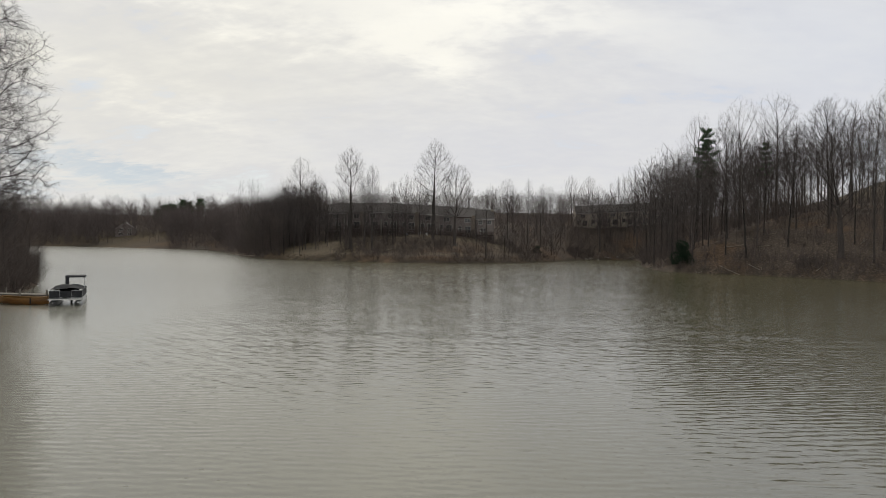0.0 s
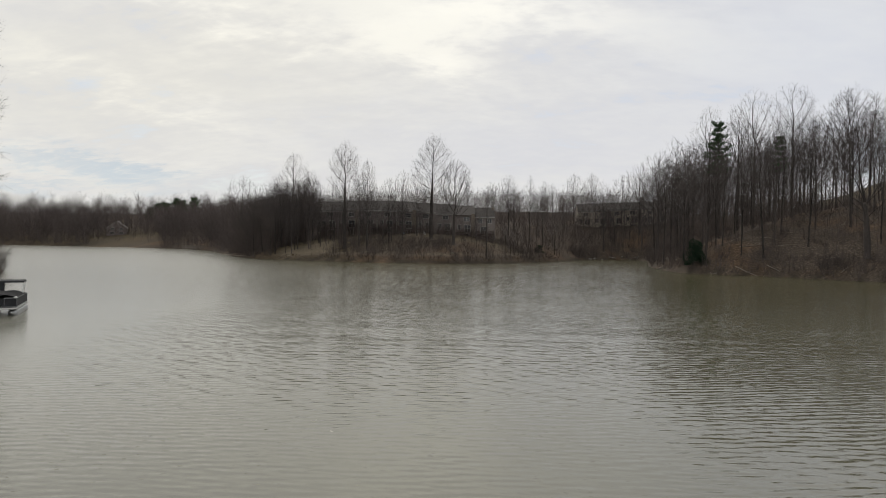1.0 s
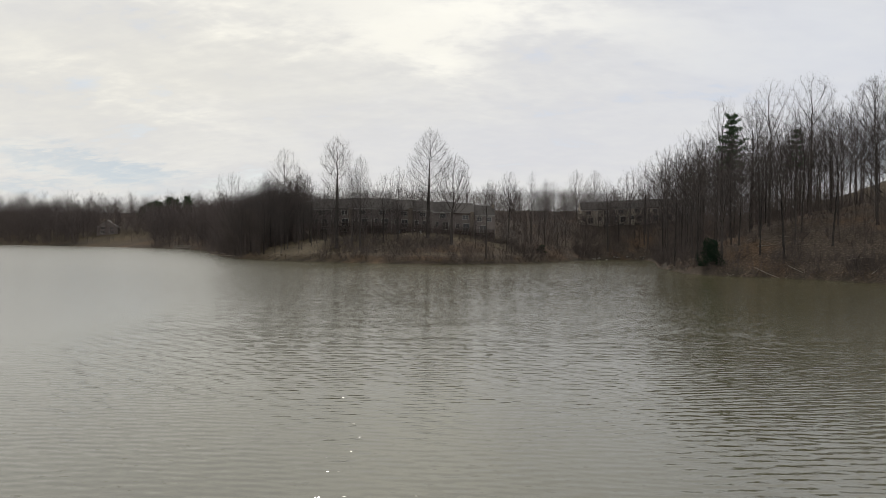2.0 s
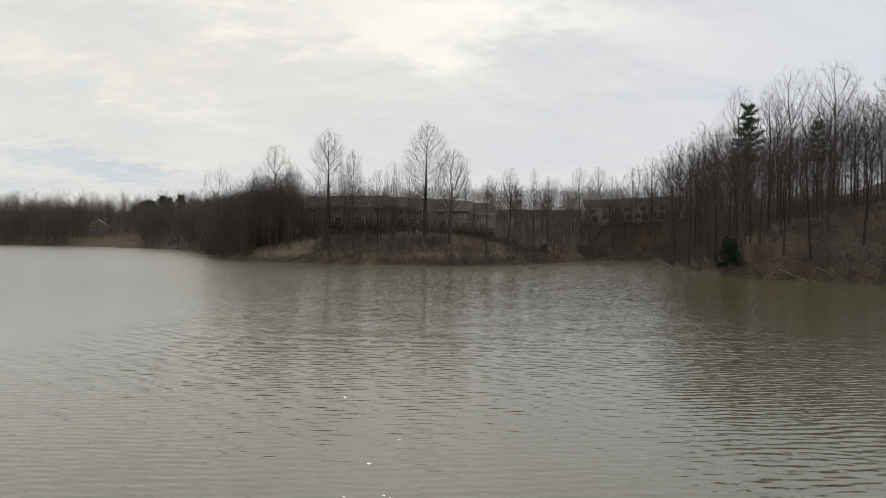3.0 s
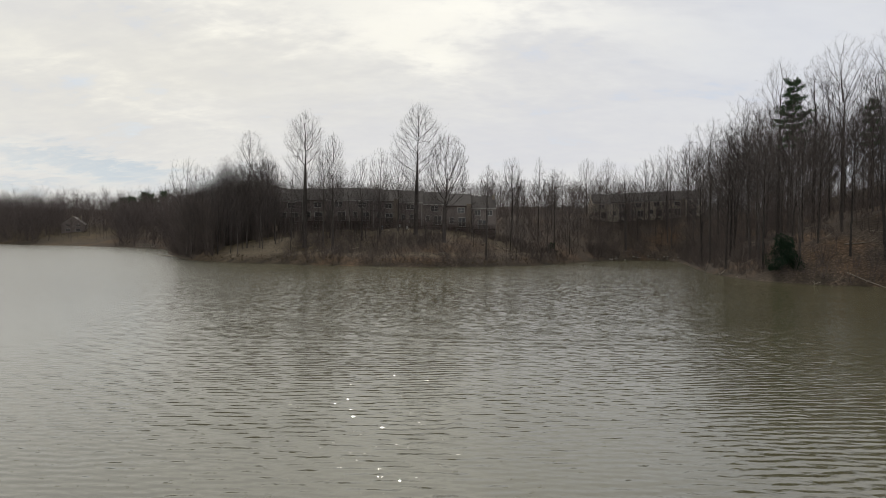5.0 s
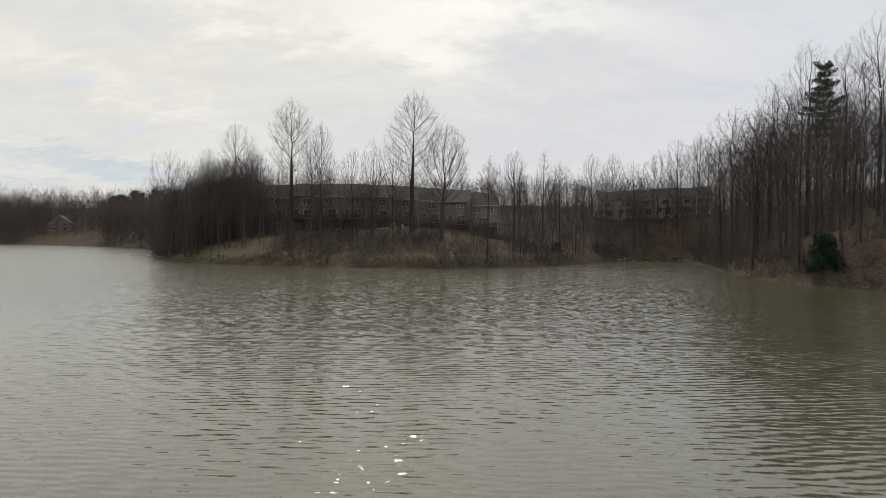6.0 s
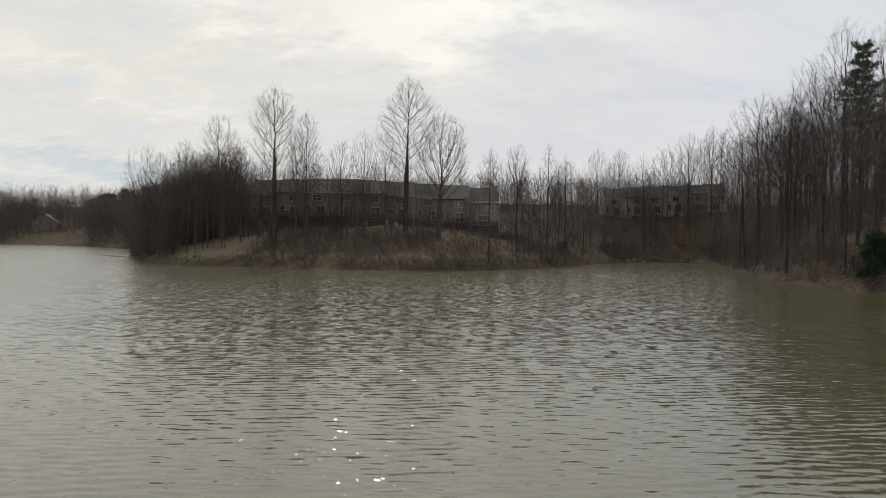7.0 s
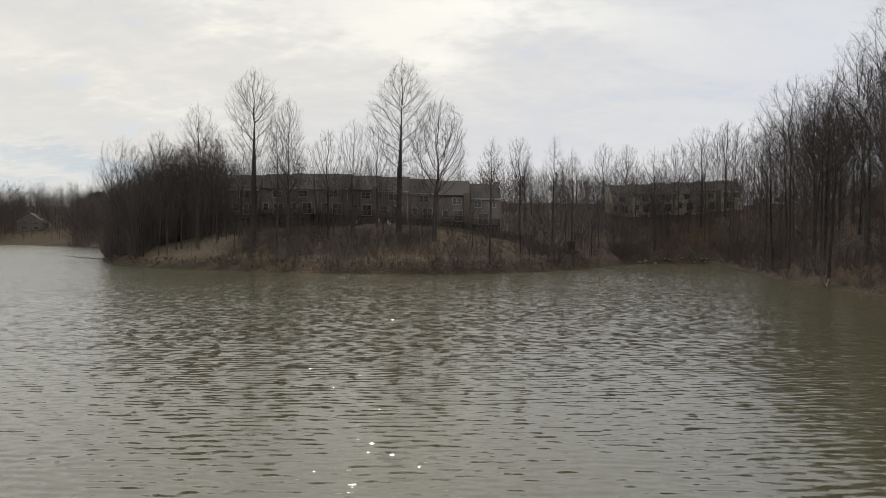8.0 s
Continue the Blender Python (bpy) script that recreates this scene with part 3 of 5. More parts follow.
        live = np.flatnonzero(alive)
        dn = np.linalg.norm(P[live][:, None] - pos[None, N:N + k], axis=2)
        best, bd = dn.argmin(1), dn.min(1)
        closer = bd < nd[live]
        near[live[closer]], nd[live[closer]] = N + best[closer], bd[closer]
        alive &= nd > 1.5 * step
        N += k
    pos, par, kids = pos[:N], par[:N], kids[:N]
    crown_z = pos[:, 2].copy()
    pos[n0:, 2] += rise(np.linalg.norm(pos[n0:, :2] - centre(crown_z[n0:]), axis=1))
    load = np.where(kids == 0, 1.0, 0.0)
    for i in range(N - 1, 0, -1):
        load[par[i]] += load[i]
    rad = twig * np.maximum(load, 1) ** (math.log(r / twig) / math.log(load[0]))
    trunkV, trunkF, V, F = [], [], [], []
    thick = rad[:n0] * np.where(z0 < bare * H, 1.06 - 0.25 * z0 / top, 0.81 - 0.5 * (z0 - bare * H) / (top - bare * H + 0.01) * (1 if lead > 0.25 else 0.3))
    thick[0] *= 1.45
    tube(trunkV, trunkF, axis, thick, 8)
    main = np.full(N, -1)
    for i in range(n0, N):
        p = par[i]
        if main[p] < 0 or load[i] > load[main[p]]:
            main[p] = i
    for i in range(n0, N):
        p = par[i]
        if p >= n0 and main[p] == i:
            continue
        run, j = [p, i], i
        while main[j] >= 0:
            j = main[j]
            run.append(j)
        # thin ends that bend back sharply are left off
        for k in range(2, len(run)):
            v, w = pos[run[k - 1]] - pos[run[k - 2]], pos[run[k]] - pos[run[k - 1]]
            if load[run[k]] <= 2 and v @ w < 0.4 * step * step:
                run = run[:k]
                break
        if rad[i] < 0.06 and len(run) > 3:
            run = run[:1] + run[1:-1:2] + run[-1:]
        w = rad[run] * 0.97
        w[0] = min(w[0], w[1] * 1.15)
        tube(V, F, pos[run], w, 6 if rad[i] > 0.09 else 4 if rad[i] > 0.04 else 3)
    # twigs and twiglets on the outer branches
    out = np.flatnonzero((np.arange(N) >= n0) & (load <= 4))
    out = np.repeat(out, tuft)
    dr = pos[out] - pos[par[out]]
    dr /= np.linalg.norm(dr, axis=1, keepdims=True) + 1e-9
    base = pos[out] - (pos[out] - pos[par[out]]) * g.uniform(0, 1, (len(out), 1))
    d = dr + g.normal(0, 0.52, (len(out), 3)) + np.array((0, 0, 0.22 - droop))
    d /= np.linalg.norm(d, axis=1, keepdims=True)
    L = 0.040 * H * g.uniform(0.45, 1.3, (len(out), 1))
    B, T, W = [base], [base + d * L], [np.full(len(out), twig * 0.95)]
    for _ in range(subs):
        c = base + d * L * g.uniform(0.2, 0.85, (len(out), 1))
        v = d + g.normal(0, 0.48, (len(out), 3)) + np.array((0, 0, 0.12 - droop))
        v /= np.linalg.norm(v, axis=1, keepdims=True)
        B.append(c), T.append(c + v * L * g.uniform(0.35, 0.75, (len(out), 1))), W.append(np.full(len(out), twig * 0.8))
    crown = join(pack(V, F), cones(np.concatenate(B), np.concatenate(T), np.concatenate(W)))
    return pack(trunkV, trunkF), crown


def tree_thing(name, arrays, m, label, category="tree", group="", crown_mat=None):
    (tv, tf), (cv, cf) = arrays
    ob = empty(name, m, label=label, category=category, group=group)
    mesh_np("trunk", tv, tf, BARK, ob, True)
    mesh_np("crown", cv, cf, crown_mat or TWIG, ob, True)
    return ob


def stand(x, y, turn=0.0, scale=1.0, sink=0.1, tilt=0.0):
    return pose(x, y, ground_at(x, y) - sink, 0, tilt, turn) @ Matrix.Scale(scale, 4)


def place_copy(ob, x, y, turn, scale, tilt=0.0):
    c = copy_thing(ob, pose(0, 0, 0))
    c.matrix_basis = stand(x, y, turn, scale, tilt=tilt)
    return c

# ---- the woods: one of each habit, then its like ----


def spots(n, seed, x0, x1, y0, y1, gap, inside=None, tries=60):
    """Random places on land inside a rectangle, no two closer than gap."""
    g, out = np.random.default_rng(seed), []
    px, py = g.uniform(x0, x1, n * tries), g.uniform(y0, y1, n * tries)
    ok = shore_distance(px, py) > 1.2
    for x, y in zip(px[ok], py[ok]):
        if inside and not inside(x, y):
            continue
        if all((x - a) ** 2 + (y - b) ** 2 > gap * gap for a, b in out):
            out.append((x, y))
            if len(out) >= n:
                break
    return out


# x, y, height, trunk radius, bare part, crown radius over height, how far the trunk leads, lift of the limbs, widest part, low limbs, lean, label
HEROES = [
    (-26.5, 188.3, 29.3, 0.40, 0.50, 0.172, 0.45, 1.1, 0.48, 7, 0.00, "tall bare tulip tree with a long clear trunk on the bank"),
    (-2.7, 194.0, 29.4, 0.44, 0.38, 0.192, 0.6, 0.8, 0.58, 6, 0.02, "tallest bare tulip tree with a narrow ragged crown by the houses"),
    (3.6, 187.0, 23.2, 0.38, 0.34, 0.25, 0.10, 0.9, 0.45, 5, 0.035, "bare tree with a broad rounded crown on the bank"),
    (-19.8, 184.0, 24.3, 0.22, 0.26, 0.15, 0.65, 1.8, 0.40, 4, 0.00, "slender bare tree with upswept limbs near the water"),
    (-22.4, 187.5, 20.5, 0.18, 0.24, 0.14, 0.7, 1.7, 0.5, 4, 0.00, "slender bare tree with upswept limbs near the water"),
    (-14.3, 189.0, 18.5, 0.17, 0.40, 0.13, 0.15, 1.7, 0.6, 4, 0.00, "bare many-stemmed tree with a tight upswept crown"),
    (-10.8, 194.0, 20.0, 0.18, 0.30, 0.15, 0.10, 1.8, 0.6, 4, 0.01, "bare many-stemmed tree with a tight upswept crown"),
    (-6.9, 198.0, 19.7, 0.17, 0.30, 0.13, 0.15, 1.8, 0.55, 4, 0.00, "bare many-stemmed tree with a tight upswept crown"),
    (12.3, 181.2, 19.6, 0.16, 0.52, 0.10, 0.75, 1.6, 0.5, 7, 0.00, "thin straight bare tree standing at the waterline"),
    (22.3, 222.0, 20.9, 0.20, 0.40, 0.16, 0.15, 1.7, 0.6, 2, 0.00, "bare forked tree with an upswept crown beside the houses"),
    (28.2, 214.0, 22.3, 0.19, 0.38, 0.10, 0.85, 1.5, 0.42, 5, 0.00, "slender pointed bare tree in the thicket"),
    (33.2, 219.0, 20.8, 0.17, 0.40, 0.10, 0.8, 1.5, 0.45, 5, 0.00, "slender pointed bare tree in the thicket"),
    (54.4, 274.0, 20.7, 0.24, 0.34, 0.19, 0.10, 1.5, 0.62, 1, 0.00, "bare forked tree with an open vase-shaped crown"),
    (62.5, 279.0, 20.2, 0.24, 0.34, 0.19, 0.10, 1.4, 0.62, 1, 0.00, "bare forked tree with an open vase-shaped crown"),
    (57.6, 237.5, 24.8, 0.25, 0.44, 0.16, 0.3, 1.1, 0.5, 5, -0.03, "bare tree with one long low limb by the cove"),
    (74.0, 250.0, 26.6, 0.27, 0.48, 0.17, 0.2, 1.3, 0.55, 3, 0.00, "tall bare forked tree in front of the upper houses"),
    (82.6, 255.0, 26.6, 0.27, 0.46, 0.15, 0.4, 1.3, 0.5, 3, 0.00, "tall bare forked tree in front of the upper houses"),
    (-49.2, 226.0, 28.6, 0.32, 0.46, 0.20, 0.35, 1.1, 0.42, 8, 0.00, "bare broad-crowned tree rising above the point's thicket"),
    (-66.2, 226.0, 25.0, 0.26, 0.22, 0.25, 0.10, 1.2, 0.58, 4, 0.00, "bare fan-shaped tree on the wooded point"),
    (66.2, 169.0, 33.4, 0.30, 0.58, 0.135, 0.15, 1.6, 0.6, 3, 0.00, "tall bare tree with a fan of upright limbs on the hillside"),
    (82.5, 161.0, 31.5, 0.32, 0.48, 0.18, 0.3, 1.3, 0.55, 5, 0.00, "tall bare woodland tree with a rounded crown on the hillside"),
    (74.4, 163.0, 33.0, 0.30, 0.48, 0.16, 0.3, 1.4, 0.55, 5, 0.00, "tall bare woodland tree with a rounded crown on the hillside"),
    (75.5, 173.5, 31.5, 0.30, 0.50, 0.16, 0.2, 1.4, 0.55, 4, 0.00, "tall bare woodland tree with a rounded crown on the hillside"),
    (70.5, 190.0, 29.5, 0.28, 0.40, 0.15, 0.4, 1.2, 0.55, 5, 0.02, "tall bare woodland tree with a rounded crown on the hillside"),
    (61.5, 178.0, 26.5, 0.26, 0.36, 0.18, 0.3, 1.0, 0.55, 6, -0.03, "tall bare woodland tree leaning out over the bank"),
    (74.5, 121.5, 22.5, 0.46, 0.34, 0.30, 0.15, 0.9, 0.5, 5, -0.12, "old leaning bare oak with crooked limbs on the hillside"),
    (90.0, 130.0, 29.0, 0.38, 0.36, 0.24, 0.2, 1.0, 0.5, 4, 0.00, "large spreading bare tree high on the hillside"),
    (-48.6, 62.5, 15.5, 0.22, 0.12, 0.42, 0.4, 0.35, 0.42, 14, 0.04, "bare spreading tree hanging over the near bank"),
    (-52.6, 69.0, 31.0, 0.50, 0.14, 0.36, 0.7, 0.40, 0.42, 26, 0.02, "large bare tree with long drooping branches on the near bank"),
]
for i, (x, y, H, r, bare, spread, lead, lift, peak, low, lean, label) in enumerate(HEROES):
    big = x < -45 and y < 80
    full = H > 23 and y < 200 and x < 50
    tree_thing("tree", grow(140 + i, H, r * 1.1, bare, spread, lead, lift, 4200 if big else 2300 if full else 1200, 0.0125 if big else 0.0115, lean, low, peak,
                            0.16 if big else 0.0, 3 if big else 2, 0.0125 if big else 0.0165 if full else 0.02, 2 if big else 1), stand(x, y), label)

# bare part, crown radius, lead, lift, widest part, low limbs, lean
KINDS = [(0.36, 0.21, 0.5, 1.1, 0.5, 8, 0.02), (0.40, 0.23, 0.15, 1.3, 0.6, 8, -0.03), (0.30, 0.26, 0.2, 1.0, 0.55, 7, 0.06), (0.38, 0.16, 0.6, 1.3, 0.45, 9, 0.0),
         (0.34, 0.25, 0.1, 1.3, 0.6, 7, -0.02), (0.30, 0.17, 0.6, 1.5, 0.5, 9, 0.04), (0.42, 0.22, 0.3, 1.0, 0.5, 8, 0.08)]
HABITS = [grow(300 + k, 24.0, 0.18, b, s, le, li, 850, 0.0125, ln, lo, pk, 0.0, 2, 0.021) for k, (b, s, le, li, pk, lo, ln) in enumerate(KINDS)]
LIGHT_HABITS = [grow(330 + k, 24.0, 0.18, b, s, le, li, 330, 0.019, ln, 4, pk, 0.0, 2, 0.028) for k, (b, s, le, li, pk, lo, ln) in enumerate(KINDS)]


def wood(places, seed, lo, hi, group, label):
    """A stand of separate trees of mixed habit at the places given."""
    g = np.random.default_rng(seed)
    first = {}
    for x, y in places:
        k = int(g.integers(len(HABITS)))
        scale, turn, tilt = g.uniform(lo, hi) / 24.0, g.uniform(0, 360), g.normal(0, 2.2)
        if k not in first:
            first[k] = tree_thing("tree", HABITS[k], stand(x, y, turn, scale, tilt=tilt), label, group=group)
        else:
            place_copy(first[k], x, y, turn, scale, tilt)


hero_xy = [(h[0], h[1]) for h in HEROES]


def clear(x, y, room=2.2):
    return all((x - a) ** 2 + (y - b) ** 2 > room * room for a, b in hero_xy)


hill = spots(112, 11, 49, 125, 106, 215, 3.7, lambda x, y: clear(x, y) and x < 0.74 * y + 6)
hill.sort(key=lambda p: p[0] - 0.15 * p[1])
wood(hill[:72], 21, 19, 28, "hillside wood", "bare woodland tree on the leaf-strewn hillside")
wood(spots(18, 13, 26, 66, 205, 262, 4.0, lambda x, y: clear(x, y)), 23, 12, 18, "cove thicket", "thin bare tree in the thicket round the cove")
wood(spots(30, 14, -72, -37, 186, 262, 3.2, lambda x, y: clear(x, y) and x + 0.35 * (y - 190) < -36), 24, 11, 18, "wood on the point",
     "bare tree in the dense wood on the point")
wood(spots(28, 17, -58, -30, 199, 226, 2.3, lambda x, y: clear(x, y) and (y < 207 or x < -40)), 27, 14, 20, "wood on the point",
     "bare tree in the dense wood on the point")
wood(spots(8, 18, 48, 86, 239, 259, 4.0, lambda x, y: clear(x, y)), 28, 13, 19, "cove thicket", "thin bare tree in the thicket round the cove")
wood(spots(26, 19, -40, 24, 183, 204, 2.2, lambda x, y: clear(x, y)), 29, 7, 12, "bank trees", "thin young bare tree on the bank below the houses")
wood(spots(12, 20, -54, -39, 198, 224, 3.0, lambda x, y: clear(x, y)), 30, 18, 22, "wood on the point", "tall bare tree in the dense wood on the point")
wood(spots(8, 22, -45, -28, 186, 200, 2.2, lambda x, y: clear(x, y)), 34, 8, 15, "wood on the point", "bare tree in the dense wood on the point")
wood(spots(17, 25, -35, -4, 194, 205, 2.2, lambda x, y: clear(x, y)), 35, 11, 17, "bank trees", "slender bare tree on the bank below the houses")
wood(spots(20, 16, -78, -44, 40, 110, 4.0, lambda x, y: clear(x, y, 4) and x < -46 - 0.2 * max(0, y - 70)), 26, 8, 13, "near bank wood",
     "small bare tree on the near bank")


# ---- evergreens ----
def needle_tree(seed, H, r, first, spread, tiers, per, size=1.0):
    g = np.random.default_rng(seed)
    tV, tF, bV, bF = [], [], [], []
    z = np.linspace(0, 1, 8)
    pts = np.stack([np.cumsum(g.normal(0, 0.05, 8)), np.cumsum(g.normal(0, 0.05, 8)), z * H], 1)
    pts[0, :2] = 0
    tube(tV, tF, pts, r * (1 - 0.9 * z), 7)
    base, tip = [], []
    for k in range(tiers):
        u = k / (tiers - 1)
        h = H * (first + (0.985 - first) * u)
        for j in range(per):
            a = j * 6.283 / per + k * 1.1 + g.uniform(-0.4, 0.4)
            L = spread * H * (0.55 + 0.45 * math.sin(3.14 * min(0.2 + 0.9 * u, 1.0))) * g.uniform(0.35, 1.25)
            e = g.uniform(0.0, 0.35) + 0.5 * u
            d = np.array((math.cos(a) * math.cos(e), math.sin(a) * math.cos(e), math.sin(e)))
            p = np.array((np.interp(h, pts[:, 2], pts[:, 0]), np.interp(h, pts[:, 2], pts[:, 1]), h))
            q = np.array([p, p + d * L * 0.5, p + d * L + (0, 0, 0.06 * L)])
            tube(bV, bF, q, np.array((0.05, 0.035, 0.01)), 4)
            for _ in range(int((14 + 46 * L / (spread * H)) / size)):
                t = g.uniform(0.3, 1.0)
                c = p + d * L * t + g.normal(0, 0.16 + 0.05 * L, 3) * (1, 1, 0.45)
                for _ in range(4):
                    v = unit(g.normal(0, 1, 3) + d * 0.8 + (0, 0, 0.5))
                    base.append(c), tip.append(c + v * g.uniform(0.25, 0.5) * size)
    n = len(base)
    return pack(tV, tF), pack(bV, bF), cones(np.array(base), np.array(tip), np.full(n, 0.05 * size))


def pine_thing(seed, x, y, H, first, spread, tiers, per, label, size=1.0):
    trunk, limbs, needles = needle_tree(seed, H, 0.24, first, spread, tiers, per, size)
    ob = empty("pine_tree", stand(x, y), label=label, category="tree")
    mesh_np("trunk", *trunk, BARK, ob, True)
    mesh_np("limbs", *limbs, BARK, ob, True)
    mesh_np("needles", *needles, PINE, ob)
    return ob


pine_thing(5, 67.4, 166.6, 27.4, 0.58, 0.12, 11, 6, "tall dark green pine with a ragged crown among bare trees", 1.0)
pine_thing(6, 83.0, 168.0, 20.0, 0.60, 0.10, 7, 4, "thin dark green pine half hidden among bare trees", 1.3)
for k, (x, y, H) in enumerate([(-197, 470, 12), (-189, 473, 14), (-183, 467, 13), (-177, 474, 14), (-204, 475, 11), (-192, 464, 12), (-201, 458, 10)]):
    pine_thing(40 + k, x, y, H, 0.30, 0.36, 11, 6, "dark green pine on the skyline of the far woods", 2.6)


def leafy_shrub(seed, H, R, n):
    """A dense evergreen bush: stems, and leaf sprays held in an uneven outline."""
    g = np.random.default_rng(seed)
    V, F = [], []
    for k in range(9):
        a = k * 0.7
        top = np.array((math.cos(a) * R * 0.5, math.sin(a) * R * 0.5, H * g.uniform(0.5, 0.85)))
        tube(V, F, np.array([(0, 0, 0), top * 0.5 + g.normal(0, 0.1, 3), top]), np.array((0.05, 0.035, 0.01)), 4)
    lobes = []
    for k in range(22):
        z = g.uniform(0.06, 0.86)
        w = 0.95 * (1 - 0.85 * z)
        lobes.append((g.uniform(-w, w) * R + 0.18 * R * z, g.uniform(-w, w) * R, z * H, g.uniform(0.22, 0.44) * (1.1 - 0.45 * z)))
    base, tip = [], []
    for x, y, z, s in lobes:
        for _ in range(n // 22):
            d = unit(g.normal(0, 1, 3))
            c = np.array((x, y, z)) + d * g.uniform(0.5, 1.0) * s * np.array((R, R, H * 0.55))
            if c[2] < 0.1:
                c[2] = g.uniform(0.1, 0.6)
            v = unit(d + g.normal(0, 0.7, 3))
            base.append(c), tip.append(c + v * g.uniform(0.15, 0.38))
    return pack(V, F), cones(np.array(base), np.array(tip), np.full(len(base), 0.05))


def shrub_thing(seed, x, y, H, R, n, label):
    stems, leaves = leafy_shrub(seed, H, R, n)
    ob = empty("evergreen_shrub", stand(x, y), label=label, category="shrub")
    mesh_np("stems", *stems, BARK, ob, True)
    mesh_np("leaves", *leaves, YEW, ob)


shrub_thing(1, 51.3, 140.0, 5.4, 2.9, 6000, "dense dark green holly bush overhanging the waterline")
shrub_thing(2, 30.0, 206.0, 2.6, 1.6, 1800, "small dark green evergreen bush in the thicket")


# ---- brush, saplings and far woods: masses that nobody could count ----
def spiky(seed, stems, H, fan, twigs, radius):
    g = np.random.default_rng(seed)
    a = g.uniform(0, 6.283, stems)
    b = np.stack([np.cos(a), np.sin(a), np.zeros(stems)], 1) * g.uniform(0, 0.25, (stems, 1)) * H * 0.4
    L = H * g.uniform(0.5, 1.0, (stems, 1))
    e = g.uniform(0.0, fan, (stems, 1))
    d = np.concatenate([np.cos(a)[:, None] * np.sin(e), np.sin(a)[:, None] * np.sin(e), np.cos(e)], 1)
    t = b + d * L
    bases, tips, rad = [b], [t], [np.full(stems, radius)]
    for _ in range(twigs):
        f = g.uniform(0.25, 0.95, (stems, 1))
        p = b + (t - b) * f
        v = d + g.normal(0, 0.5, (stems, 3))
        v /= np.linalg.norm(v, axis=1, keepdims=True)
        bases.append(p), tips.append(p + v * L * g.uniform(0.2, 0.42, (stems, 1))), rad.append(np.full(stems, radius * 0.55))
    return cones(np.concatenate(bases), np.concatenate(tips), np.concatenate(rad))


def simple_tree(seed, H, bare, spread, limbs, twigs, radius):
    g = np.random.default_rng(seed)
    bases, tips, rad = [np.array([[0, 0, 0.0]])], [np.array([[g.normal(0, 0.3), g.normal(0, 0.3), H * 0.84]])], [np.array([radius * 2.2])]
    u = (np.arange(limbs) + g.uniform(0, 1, limbs)) / limbs
    a = np.arange(limbs) * 2.4 + g.uniform(-0.5, 0.5, limbs)
    e = 0.55 + 0.6 * u + g.uniform(-0.2, 0.2, limbs)
    L = spread * H * (0.62 + 0.55 * np.sin(3.14 * (0.15 + 0.75 * u))) * g.uniform(0.7, 1.2, limbs)
    b = np.stack([0 * u, 0 * u, H * (bare + (0.80 - bare) * u)], 1)
    d = np.stack([np.cos(a) * np.cos(e), np.sin(a) * np.cos(e), np.sin(e)], 1)
    t = b + d * L[:, None]
    bases.append(b), tips.append(t), rad.append(np.full(limbs, radius * 1.5))
    for _ in range(twigs):
        f = g.uniform(0.2, 1.0, (limbs, 1))
        p = b + (t - b) * f
        v = d + g.normal(0, 0.5, (limbs, 3)) + (0, 0, 0.2)
        v /= np.linalg.norm(v, axis=1, keepdims=True)
        bases.append(p), tips.append(p + v * L[:, None] * g.uniform(0.3, 0.6, (limbs, 1))), rad.append(np.full(limbs, radius * 0.9))
    return cones(np.concatenate(bases), np.concatenate(tips), np.concatenate(rad))


def mass(name, protos, places, seed, lo, hi, mat, label, category, sink=0.1):
    g = np.random.default_rng(seed)
    xy = np.array(places)
    zz = land(xy[:, 0], xy[:, 1])
    V, F, at = [], [], 0
    for (x, y), z in zip(xy, zz):
        v, f = protos[int(g.integers(len(protos)))]
        a, s = g.uniform(0, 6.283), g.uniform(lo, hi)
        c, n = math.cos(a) * s, math.sin(a) * s
        w = np.stack([v[:, 0] * c - v[:, 1] * n + x, v[:, 0] * n + v[:, 1] * c + y, v[:, 2] * s + z - sink], 1)
        V.append(w), F.append(f + at)
        at += len(v)
    ob = mesh_np(name, np.concatenate(V), np.concatenate(F), mat)
    return tagged(ob, label, category, kind="stuff")


WHOLE = [tuple(join(t, c)) for t, c in LIGHT_HABITS]
mass("upper_hill_wood", WHOLE, hill[72:], 31, 0.75, 1.15, TWIG, "bare woodland trees high on the hillside", "woods")
mass("ridge_wood", WHOLE, spots(46, 12, 66, 112, 200, 266, 3.4, lambda x, y: clear(x, y)), 32, 0.8, 1.12, TWIG, "bare woodland trees on the ridge", "woods")
mass("wood_behind_houses", WHOLE, spots(32, 15, -70, 48, 236, 300, 4.5, lambda x, y: clear(x, y)), 33, 0.55, 0.75, TWIG, "bare trees rising behind the houses", "woods")
BUSHES = [spiky(500 + k, 8, 2.4, 0.85, 8, 0.018) for k in range(5)]
SAPLINGS = [simple_tree(520 + k, 8.0, 0.16, 0.30, 15, 6, 0.014) for k in range(6)]
FARTREES = [simple_tree(540 + k, 20.0, b, 0.34, 18, 6, 0.05) for k, b in enumerate((0.05, 0.1, 0.2, 0.08, 0.15))]


def on_lawn(x, y):
    """The open grass slope on the point."""
    return -47 < x < -29 and 183 < y < 199


def on_green(x, y):
    """The mown strip below the decks."""
    return 3 < x < 20 and 187 < y < 203


def along_shore(n, seed, x0, x1, y0, y1, near, far):
    g, out = np.random.default_rng(seed), []
    px, py = g.uniform(x0, x1, n * 60), g.uniform(y0, y1, n * 60)
    d = shore_distance(px, py)
    ok = (d > near) & (d < far)
    return list(zip(px[ok][:n], py[ok][:n]))


